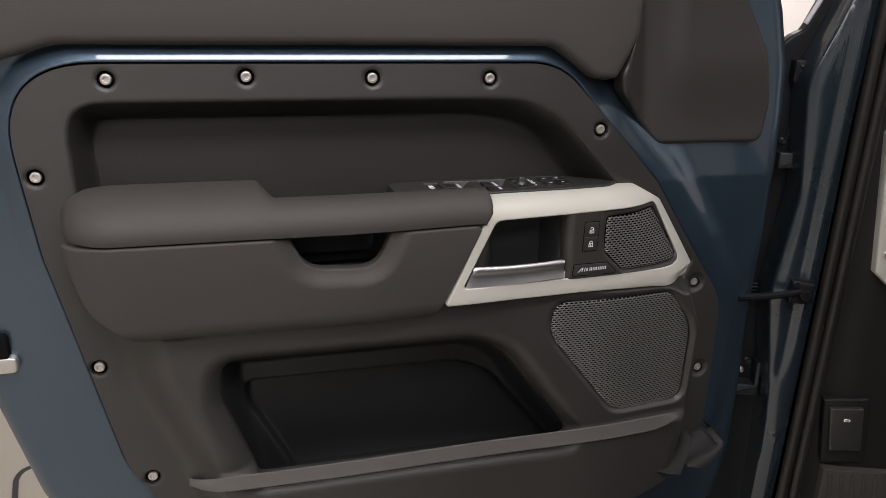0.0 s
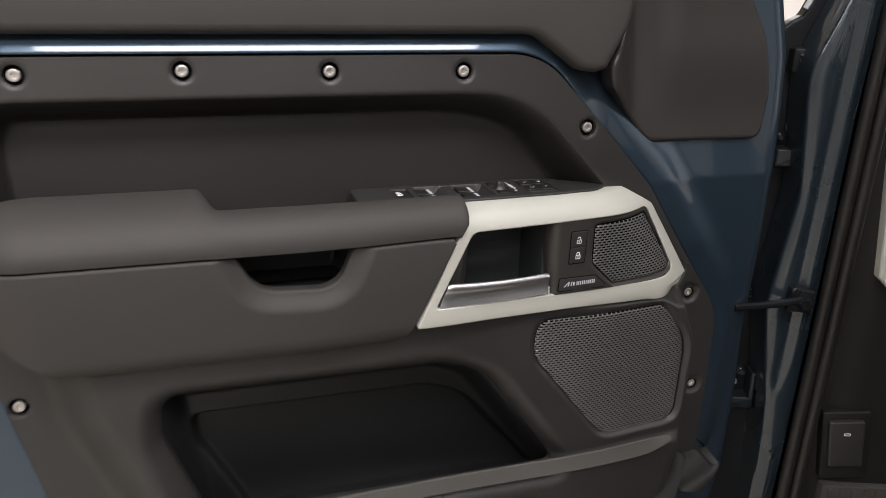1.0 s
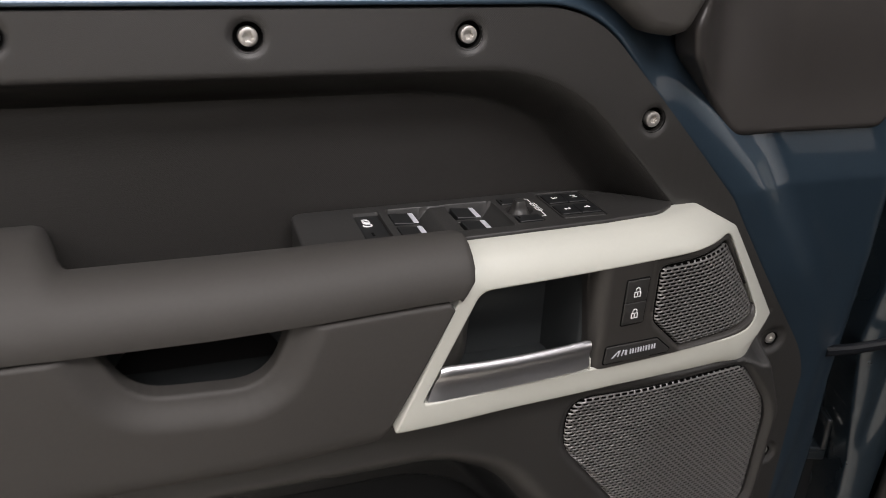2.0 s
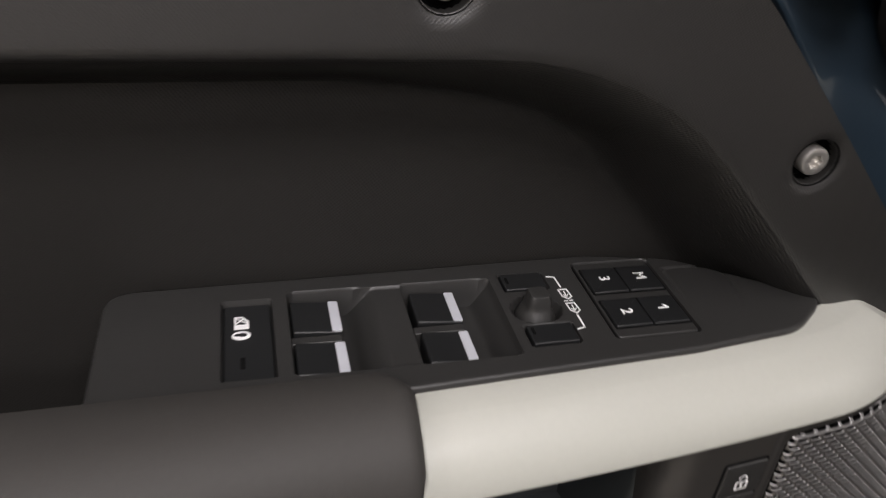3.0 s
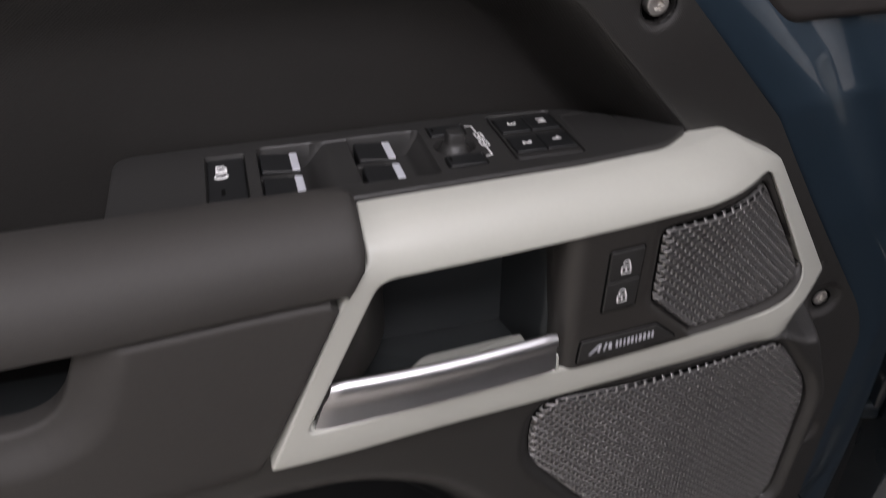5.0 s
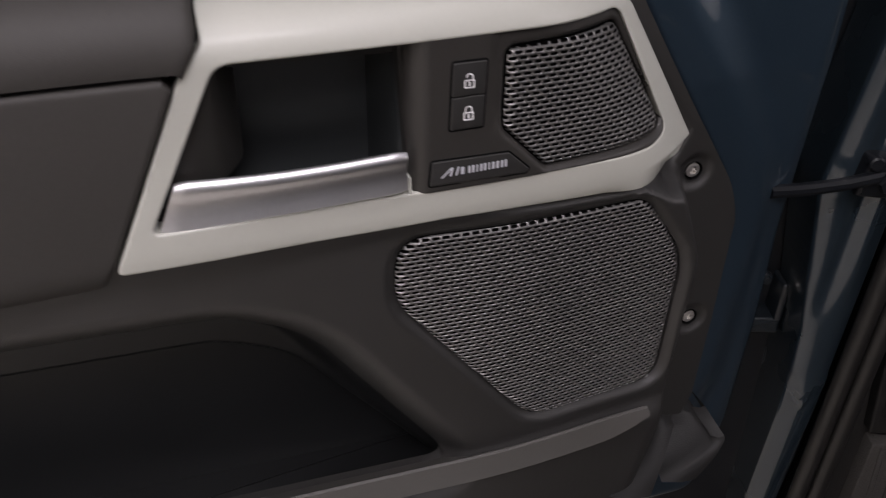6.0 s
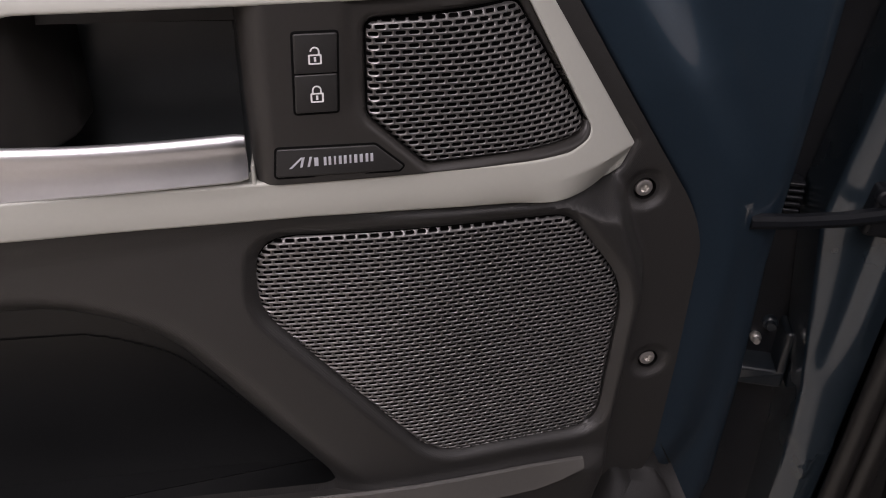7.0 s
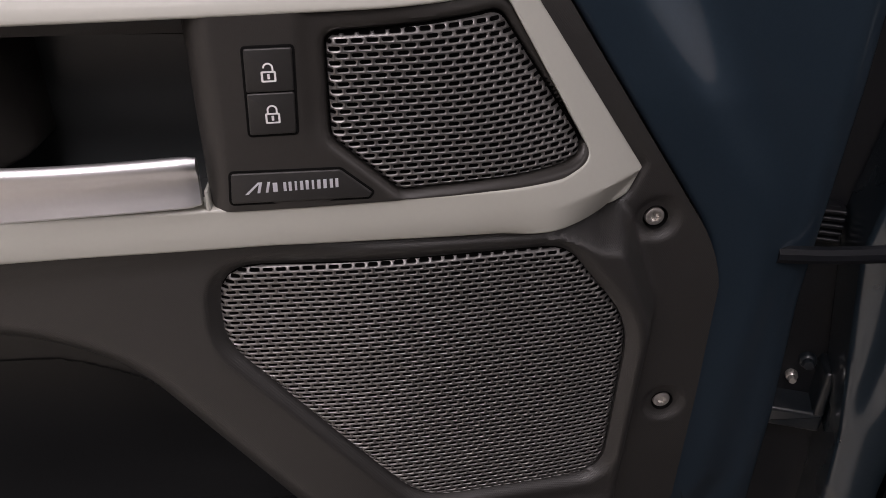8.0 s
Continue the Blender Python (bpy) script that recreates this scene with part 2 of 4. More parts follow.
# ---- the room ----
def slab(name, x0, x1, y0, y1, z0, z1, mat, parent=None, label=""):
    bm = bmesh.new()
    bmesh.ops.create_cube(bm, size=1, matrix=Matrix.Translation(((x0 + x1) / 2, (y0 + y1) / 2, (z0 + z1) / 2)) @ Matrix.Diagonal((x1 - x0, y1 - y0, z1 - z0, 1)))
    return part(name, bm, mat, parent, label, smooth=0)


tagged(slab("floor", -5, 6, -5, 6, -0.1, 0, FLOOR), "beige polished showroom floor", "floor", kind="structure")
tagged(slab("ceiling", -5, 6, -5, 6, 3.2, 3.3, WALL), "plain white showroom ceiling", "ceiling", kind="structure")
for tag, box in {"wall_north": (-5, 6, 6, 6.1), "wall_south": (-5, 6, -5.1, -5), "wall_west": (-5.1, -5, -5, 6), "wall_east": (6, 6.1, -5, 6)}.items():
    tagged(slab(tag, *box, 0, 3.2, WALL), "plain off-white showroom wall", "wall", kind="structure")


# ---- the open car door ----
door = car = thing("car", "dark blue off-road car with its front door wide open", "car")

FLANGE = rounded([(-0.137, 1.387, 0.085), (0.453, 1.387, 0.085), (0.600, 1.240, 0.05), (0.7225, 1.066, 0.11), (0.718, 0.885, 0.02),
                  (0.700, 0.830, 0.02), (0.640, 0.820, 0.05), (0.570, 0.795, 0.06), (0.03, 0.785, 0.05), (-0.055, 0.93, 0.1), (-0.113, 1.19, 0.1)], 12)
RECESS = rounded([(-0.080, 1.352, 0.04), (0.440, 1.352, 0.13), (0.555, 1.232, 0.03), (0.56, 1.2, 0.01), (0.285, 1.2, 0.01), (0.270, 1.165, 0.01), (-0.073, 1.165, 0.01)])
BULGE = rounded([(-0.062, 1.15, 0.03), (0.615, 1.15, 0.02), (0.664, 1.102, 0.03), (0.686, 1.047, 0.05), (0.678, 0.90, 0.03), (0.65, 0.77), (0.03, 0.77), (0.0, 0.93, 0.1), (-0.045, 1.04, 0.1)])
POCKET = rounded([(0.092, 0.911, 0.01), (0.053, 1.015, 0.05), (0.056, 1.0615, 0.024), (0.350, 1.0615, 0.09), (0.397, 1.043, 0.09), (0.493, 0.911, 0.01)])
GRILLE_LOW = [(0.4512, 1.1040, 0.026), (0.6195, 1.1012, 0.022), (0.6600, 1.050, 0.06), (0.6555, 0.9420, 0.020), (0.5468, 0.9430, 0.040), (0.4505, 1.0610, 0.035)]
GRILLE_UP = [(0.5093, 1.2120, 0.005), (0.582, 1.2148, 0.009), (0.6295, 1.1450, 0.008), (0.5375, 1.1428, 0.006), (0.5093, 1.1695, 0.008)]
BIG_SCREWS = [(-0.034, 1.372), (0.102, 1.374), (0.235, 1.372), (0.369, 1.371), (0.511, 1.310), (-0.110, 1.275), (-0.073, 1.059), (-0.030, 0.912)]
SMALL_SCREWS = [(0.677, 1.097), (0.700, 0.967)]
d_flange, d_recess, d_bulge, d_pocket = (sdf(o) for o in (FLANGE, RECESS, BULGE, POCKET))
d_low = sdf(rounded(GRILLE_LOW))


def face_y(x):
    """The handle surround's front, sweeping back towards the hinge."""
    t = np.clip((x - 0.30) / 0.365, 0, None)
    return 0.782 + 0.02 * t + 0.024 * t**3.2


def bend(u):
    """How far the whole door falls back towards its hinges."""
    return 0.015 * step01((u - 0.50) / 0.17)


d_bez = sdf(rounded([(0.3075, 1.1215, 0.001), (0.3505, 1.2170, 0.004), (0.3610, 1.2285, 0.006), (0.3606, 1.2435, 0.001), (0.505, 1.2435, 0.03), (0.560, 1.2425, 0.018), (0.5975, 1.2225, 0.012),
                     (0.6640, 1.1290, 0.0015), (0.6580, 1.1140, 0.007), (0.6475, 1.1068, 0.016), (0.622, 1.1112, 0.03), (0.585, 1.1142, 0.03), (0.48, 1.1200, 0.05)]))
OPENING = rounded([(0.327, 1.1415, 0.003), (0.3655, 1.2195, 0.012), (0.584, 1.2225, 0.012), (0.6315, 1.1435, 0.008), (0.615, 1.1390, 0.02), (0.46, 1.1410, 0.02)])
d_open = sdf(OPENING)


def surf_y(u, v):
    """The surround's front with its fall towards the arm."""
    d = (u - 0.664) * 0.815 + (v - 1.129) * 0.58 + 0.0180
    near = np.clip((d + 0.042) / 0.042, 0, 1) ** 2
    far = np.clip(d, 0, 0.019)
    return face_y(u) + 0.0145 * near + 0.52 * far + 8 * far**2


def bez_y(u, v):
    """The surround's skin: rolled at the top, falling away along its arm and under its tip."""
    k = np.clip((v - 1.2185) / 0.0255, 0, 0.985)
    y = surf_y(u, v) + 0.032 * (1 - np.sqrt(1 - k * k)) + 0.0025 * step01((1.165 - v) / 0.035) * step01((u - 0.33) / 0.08) * step01((0.60 - u) / 0.08)
    k = np.clip((1.132 - v) / 0.018, 0, 0.95)
    y = y + 0.006 * (1 - np.sqrt(1 - k * k)) * step01((0.62 - u) / 0.04)
    return np.minimum(y + 1.2 * step01((u - 0.596) / 0.064) * np.clip(1.1275 + 0.05 * (u - 0.64) - v, 0, 0.03), np.maximum(y, 0.8525))


def trim_h(u, v):
    wide = 0.020 + 0.008 * step01((v - 1.3) / 0.03) + 0.020 * step01((u - 0.33) / 0.14)
    h = -0.048 * step01(-d_recess(u, v) / wide)
    h = h + 0.033 * step01(-d_bulge(u, v) / (0.026 + 0.030 * step01((0.12 - u) / 0.10) - 0.008 * step01((u - 0.60) / 0.04)))
    h = h + 0.008 * step01((0.93 - v) / 0.02) * step01(-d_bulge(u, v) / 0.03)
    h = h - 0.017 * np.clip(1 - d_pocket(u, v) / 0.023, 0, 1) ** 2
    h = h - 0.005 * step01(1 - d_low(u, v) / 0.007) - bend(u)
    under = np.maximum(0.833 - bez_y(u, v), -0.0185) + 0.07 * step01((d_bez(u, v) + 0.001) / 0.022) + 0.1 * step01((v - 1.236) / 0.008) * step01((0.585 - u) / 0.03)
    h = np.minimum(h, under) - 0.003 * np.log1p(np.exp(-np.abs(h - under) / 0.003))
    for cu, cv in BIG_SCREWS:
        h = h - 0.0016 * step01(1 - (np.hypot(u - cu, v - cv) - 0.0088) / 0.0035)
    for cu, cv in SMALL_SCREWS:
        h = h - 0.003 * step01(1 - (np.hypot(u - cu, v - cv) - 0.009) / 0.006)
    return h


holes = [circle(u, v, 0.0088) for u, v in BIG_SCREWS] + [circle(u, v, 0.0068) for u, v in SMALL_SCREWS]
insert_gap = lambda u, v: d_recess(u, v) + 0.004
part("recess_insert", sheet(lambda u, v: d_recess(u, v) + 0.0035, trim_h, (-0.09, 0.57, 1.158, 1.356), 0.0022, 0, DOOR), WEAVE, door, "finely textured dark recess panel")
trim = part("door_trim_panel", sheet(less(d_flange, insert_gap, d_pocket, lambda u, v: d_low(u, v) - 0.0001, lambda u, v: d_open(u, v) - 0.009, *holes), trim_h, (-0.14, 0.72, 0.785, 1.392), 0.0020, 0.012, DOOR), PLASTIC, door, "grained black plastic trim panel", smooth=62)

# painted metal shell behind the trim
SHELL = rounded([(-0.197, 1.53, 0.02), (0.760, 1.53, 0.02), (0.785, 1.45, 0.05), (0.797, 1.38, 0.05), (0.797, 1.32, 0.05), (0.792, 1.24, 0.08), (0.791, 1.10, 0.1), (0.791, 1.02, 0.1),
                 (0.798, 0.92, 0.1), (0.800, 0.80, 0.05), (0.785, 0.70, 0.03), (0.0, 0.70, 0.1), (-0.15, 0.885, 0.1), (-0.194, 1.05, 0.2)])
d_shell = sdf(SHELL)


def lean_h(v):
    """How the shell beside the hinges leans back above and below its middle."""
    return 0.16 * np.clip(v - 1.24, 0, 1) + 0.05 * np.clip(1.16 - v, 0, 1)


def shell_h(u, v):
    out = d_flange(u, v)
    side = step01((u - 0.47) / 0.08)
    roll = (0.0095 - 0.48 * np.clip(out, 0, 0.0185) - 0.0023 * step01((out - 0.017) / 0.006)) * np.maximum(step01((v - 1.1) / 0.2), step01((u - 0.6) / 0.05)) * (1 - side)
    past = 0.004 * np.log1p(np.exp(np.clip((out - 0.026) / 0.004, -30, 30)))
    roll = roll + side * (0.0035 + 0.10 * (np.clip(out, 0, 1) - past))
    back = side * (-0.26 * past * step01((0.07 - out) / 0.05) - 0.010 * step01((out - 0.026) / 0.04))
    return -0.010 - bend(u) + roll + back - side * lean_h(v) - 0.010 * np.clip(1 + d_shell(u, v) / 0.02, 0, 1) ** 2


part("door_shell", sheet(less(d_shell, lambda u, v: d_flange(u, v) - 0.0016), shell_h, (-0.20, 0.82, 0.69, 1.54), 0.003, 0.05, DOOR, 0.003), PAINT, door, "glossy dark blue painted metal")

# added black sheet: the groove's shade beside the trim, put into colour
part("trim_gap_shade", sheet(lambda u, v: np.maximum(d_flange(u, v) - 0.007, -d_flange(u, v) - 0.004), lambda u, v: -0.0125 - bend(u) - 0.012 * step01((d_flange(u, v) - 0.002) / 0.004), (-0.16, 0.75, 0.77, 1.41), 0.0025, 0, DOOR), PIT, door, "added black sheet for the shade in the trim's gap")

BELT = rounded([(-0.25, 1.33), (-0.13, 1.390, 0.05), (-0.075, 1.406, 0.05), (0.440, 1.407, 0.04), (0.492, 1.371, 0.012), (0.521, 1.367, 0.012), (0.549, 1.42, 0.06), (0.545, 1.56), (-0.25, 1.56)])
d_belt = sdf(BELT)
part("window_sill_trim", sheet(d_belt, lambda u, v: 0.012 - 0.002 * np.clip(1 + d_belt(u, v) / 0.03, 0, 1) ** 2, (-0.2, 0.56, 1.32, 1.535), 0.004, 0.03, DOOR, 0.009), SOFT, door, "soft dark padded window sill")
MIRROR = rounded([(0.556, 1.56), (0.556, 1.42, 0.05), (0.531, 1.375, 0.006), (0.535, 1.354, 0.008), (0.600, 1.2855, 0.030), (0.758, 1.2835, 0.018), (0.768, 1.335, 0.05), (0.757, 1.400, 0.07), (0.722, 1.468, 0.06), (0.66, 1.56)])
d_mirror = sdf(MIRROR)
part("mirror_cover", sheet(d_mirror, lambda u, v: -0.006 - bend(u) - lean_h(v) * step01((u - 0.53) / 0.05) + 0.012 * step01((0.60 - u) / 0.06) + 0.008 * step01((u - 0.60) / 0.05) * step01((v - 1.30) / 0.1), (0.52, 0.78, 1.275, 1.535), 0.003, 0.022, DOOR, 0.005), SATIN, door, "smooth black mirror corner cover")


# screws
def lathe_open(profile, cu, cv, seg=24, star=0):
    bm = bmesh.new()
    rings = []
    for k, (r, h) in enumerate(profile):
        a = np.arange(seg) * 2 * math.pi / seg
        rr = r * (1 + (0.16 * np.cos(6 * a) if star and k >= star else 0))
        rings.append(DOOR(cu + rr * np.cos(a), cv + rr * np.sin(a), np.full(seg, h)))
    return loft(bm, rings, True, caps=False)


for n, (u, v) in enumerate(BIG_SCREWS + SMALL_SCREWS):
    k, low = (0.64, -0.0018) if n < len(BIG_SCREWS) else (0.62, -0.003 - float(bend(u)))
    head = [(0.0088, -0.006), (0.0088, 0.0004), (0.0082, 0.0016), (0.0070, 0.0021), (0.0046, 0.0021), (0.0041, 0.0019), (0.0040, -0.0012), (0.0002, -0.0014)]
    part("screw", lathe_open([(r * k, h * k + low - 0.001) for r, h in head], u, v, 36, star=4), STEEL, trim, "zinc-coated round-headed screw with star recess")
    w = 1.0 if n < len(BIG_SCREWS) else 0.76
    # the cup's black colour carries the shadow ring round the head
    part("screw_cup", lathe_open([(0.0145 * k * w, low + 0.0009), (0.0141 * k * w, low - 0.0004), (0.0138 * k * w, low - 0.004), (0.0130 * k * w, low - 0.007), (0.0005, low - 0.0072)], u, v), PIT, trim, "recess round the screw, blackened for its shade")


# armrest
def belly(x):
    """How far the armrest swells out in its middle."""
    return 0.0115 * step01((0.36 - x) / 0.16)


def pad_profile(x):
    bar = [(0.824, 1.205), (0.824, 1.2405), (0.8215, 1.2465), (0.815, 1.2500), (0.806, 1.2510), (0.797, 1.2490), (0.789, 1.2440), (0.7835, 1.2380), (0.7800, 1.2300), (0.7790, 1.2220), (0.7805, 1.2168), (0.792, 1.2140)]
    wide = [(0.892, 1.240), (0.880, 1.2500), (0.866, 1.2570), (0.848, 1.2610), (0.829, 1.2625), (0.811, 1.2590), (0.797, 1.2510), (0.787, 1.2410), (0.7815, 1.2310), (0.7795, 1.2225), (0.7810, 1.2170), (0.792, 1.2140)]
    w = float(step01((x - 0.104) / 0.02))
    low = math.sqrt(max(0.0, 1 - min(1.0, max(0.0, 1 - (x + 0.0920) / 0.055)) ** 2))
    end = math.sqrt(max(0.0, 1 - max(0.0, (x - 0.3545) / 0.0055) ** 2)) if x > 0.3545 else 1.0
    out = []
    for (ya, za), (yb, zb) in zip(wide, bar):
        y, z = ya + (yb - ya) * w, za + (zb - za) * w
        y = 0.885 - (0.885 - y) * (0.35 + 0.65 * low)
        z = 1.228 + (z - 1.228) * (0.25 + 0.75 * low)
        y, z = y + 0.003 * (1 - end), z - 0.004 * (1 - end)
        y = y - belly(x) * float(step01((0.83 - y) / 0.03))
        y = y - 0.011 * max(0.0, (x - 0.349) / 0.0115) ** 2 * float(step01((y - 0.805) / 0.019))
        z = z + 0.002
        out.append((x - 0.0085 * min(1.0, max(0.0, (1.231 - z) / 0.014)) * max(0.0, (x - 0.30) / 0.06), y, z))
    return out


xs = [-0.0920 + 0.06 * (k / 14) ** 2 for k in range(15)] + [-0.02, 0.02, 0.06, 0.09, 0.102] + [0.104 + 0.0025 * k for k in range(1, 9)] + [0.14, 0.2, 0.26, 0.32, 0.34, 0.345, 0.348, 0.351, 0.3545, 0.357, 0.3588, 0.3598]
part("armrest_pad", loft(bmesh.new(), [pad_profile(x) for x in xs]), SOFT, door, "soft dark leatherette armrest pad")

d_notch = sdf(rounded([(0.128, 1.237), (0.135, 1.216), (0.152, 1.1795, 0.034), (0.228, 1.1755, 0.034), (0.244, 1.2165), (0.25, 1.237)]))
d_pad = sdf(rounded([(-0.090, 1.2170, 0.004), (0.3492, 1.2165, 0.003), (0.3032, 1.1160, 0.002), (0.2985, 1.107, 0.004), (-0.025, 1.106, 0.04), (-0.068, 1.145, 0.06)]))


def pad_h(u, v):
    h = 0.0600 + belly(u) - 0.013 * np.clip((1.217 - v) / 0.110, 0, 1) ** 1.6
    k = np.clip(1 - (u + 0.0895) / 0.06, 0, 1)
    h = h - 0.04 * (1 - np.sqrt(1 - k * k + 1e-6))
    k = np.clip((1.128 - v) / 0.0225, 0, 1)
    h = h - 0.016 * (1 - np.sqrt(1 - k * k + 1e-6))
    dn = d_notch(u, v)
    h = h - 0.010 * step01(1 - dn / 0.021)
    return h


part("armrest_front", sheet(less(d_pad, d_notch), pad_h, (-0.095, 0.36, 1.10, 1.222), 0.002, 0.010, DOOR, 0.0028), SOFT, door, "soft dark padded armrest front with pull notch")
d_cav = sdf(rounded([(0.118, 1.236, 0.01), (0.132, 1.154, 0.02), (0.250, 1.154, 0.02), (0.262, 1.236, 0.01)]))
part("pull_pocket", sheet(d_cav, lambda u, v: 0.040 - 0.052 * step01(-d_cav(u, v) / 0.02), (0.11, 0.27, 1.15, 1.245), 0.003, 0, DOOR), CUP, door, "dark pull pocket behind the armrest")
d_tray = sdf(rect(0.108, 0.266, 0.818, 0.892, 0.006))
# darker plastic here stands in for the shade deep behind the bar
part("armrest_trough", sheet(d_tray, -0.072, (0.10, 0.27, 0.81, 0.90), 0.003, 0, TOP), LOWER, door, "trough behind the armrest bar, darkened for its shade")

# handle surround
def bez_h(u, v):
    return 0.84 - bez_y(u, v)


part("handle_surround", sheet(less(d_bez, d_open), bez_h, (0.30, 0.665, 1.108, 1.25), 0.0013, 0.012, DOOR, 0.0016), BEZEL, door, "satin pale grey painted surround")

# release handle in its cup
d_cup = sdf(rounded([(0.312, 1.113), (0.360, 1.226), (0.366, 1.238), (0.463, 1.238), (0.463, 1.113)]))


def cup_h(u, v):
    """A hollow back wall that rises to the control panel and under the surround's roof."""
    h = -0.026 - 0.007 * np.sin(np.clip((u - 0.372) / 0.076, 0, 1) * math.pi)
    return np.maximum(h + 0.056 * step01((u - 0.446) / 0.010) * step01((1.230 - v) / 0.010), 0.043 * step01((v - 1.2135) / 0.010) - 0.02)


def column_h(u, v):
    """A broad convex column that rolls back into a crease."""
    left = 0.325 + 0.494 * (v - 1.1415)
    k = np.clip((u - left) / (0.3755 - left), 0, 1)
    return 0.0455 - 0.040 * k**2.6 - 0.004 * step01((v - 1.205) / 0.03)


part("handle_cup", sheet(d_cup, cup_h, (0.295, 0.47, 1.08, 1.24), 0.0015, 0, DOOR), CUP, door, "smooth black handle cup", smooth=70)
d_column = sdf(rounded([(0.312, 1.1475), (0.358, 1.226), (0.364, 1.238), (0.3755, 1.238), (0.3755, 1.1535, 0.004), (0.352, 1.1500, 0.02)]))
part("cup_column", sheet(d_column, column_h, (0.305, 0.38, 1.14, 1.24), 0.0013, 0.030, DOOR, 0.0025), PANEL, door, "smooth warm black rounded column of the handle cup", smooth=70)
part("cup_floor", plate(bmesh.new(), rect(0.315, 0.462, 0.80, 0.885, 0.004), -0.125, -0.1195, 0.002, TOP), CUP, door, "black floor of the handle cup")
ledge = bmesh.new()
plate(ledge, rounded([(0.376, 0.799, 0.003), (0.4490, 0.799, 0.003), (0.4468, 0.8235, 0.002), (0.392, 0.8190, 0.012), (0.378, 0.8070, 0.006)]), -0.118, -0.1010, 0.002, TOP)
part("handle_ledge", ledge, BEZEL, door, "pale grey ledge behind the handle")
section = [(0.7900, 1.1480), (0.7898, 1.1628), (0.7888, 1.1652), (0.7870, 1.1661), (0.7854, 1.1656), (0.7842, 1.1642), (0.7835, 1.1620), (0.7836, 1.1598), (0.7850, 1.1576), (0.7858, 1.1545), (0.7857, 1.1505), (0.7848, 1.1455), (0.7838, 1.1412), (0.7850, 1.1398), (0.7900, 1.1400)]
rings = []
for k in range(33):
    t = k / 32
    x = 0.3310 + 0.1230 * t
    cap = min(1.0, (min(t, 1 - t) * 32 + 0.35) / 1.6) ** 0.5
    ring = []
    for y, z in section:
        cy, cz = 0.7872, 1.1530
        lift = (z - 1.141) / 0.025
        zz = cz + (z - cz) * (0.86 + 0.14 * cap) - 0.0015 * math.sin(math.pi * t) * lift
        zz = zz + 0.0034 * t * (1 - lift)
        ring.append((x + 0.0095 * (1 - t) ** 3 * lift, cy + (y - cy) * (0.6 + 0.4 * cap) + 0.0012 + 0.0060 * t - 0.0012 * math.sin(math.pi * t), zz))
    rings.append(ring)
part("release_handle", loft(bmesh.new(), rings, True), CHROME, door, "satin chrome release handle")

# control panel with lock buttons beside the upper speaker
d_up = sdf(rounded(GRILLE_UP))
d_panel = sdf(rounded([(0.4565, 1.1392, 0.0055), (0.52, 1.1375), (0.641, 1.1350), (0.594, 1.2265), (0.4530, 1.2265, 0.003)]))


def panel_h(u, v):
    h = 0.8392 - surf_y(u, v)
    k = np.clip(1 - (u - 0.4545) / 0.013, 0, 1)
    h = h - 0.014 * (1 - np.sqrt(1 - k * k + 1e-6)) - 0.0022 * step01((u - 0.497) / 0.008) * step01((v - 1.163) / 0.02)
    h = h - 0.003 * step01(1 - d_up(u, v) / 0.004)
    return h


control = part("control_panel", sheet(lambda u, v: np.maximum(less(d_panel, lambda a, b: d_up(a, b) - 0.0009)(u, v), d_open(u, v) - 0.0015), panel_h, (0.45, 0.65, 1.130, 1.228), 0.0013, 0.02, DOOR, 0.0014), PANEL, door, "satin black door control panel")


def on_panel(u, v):
    return 0.8392 - surf_y(u, v)


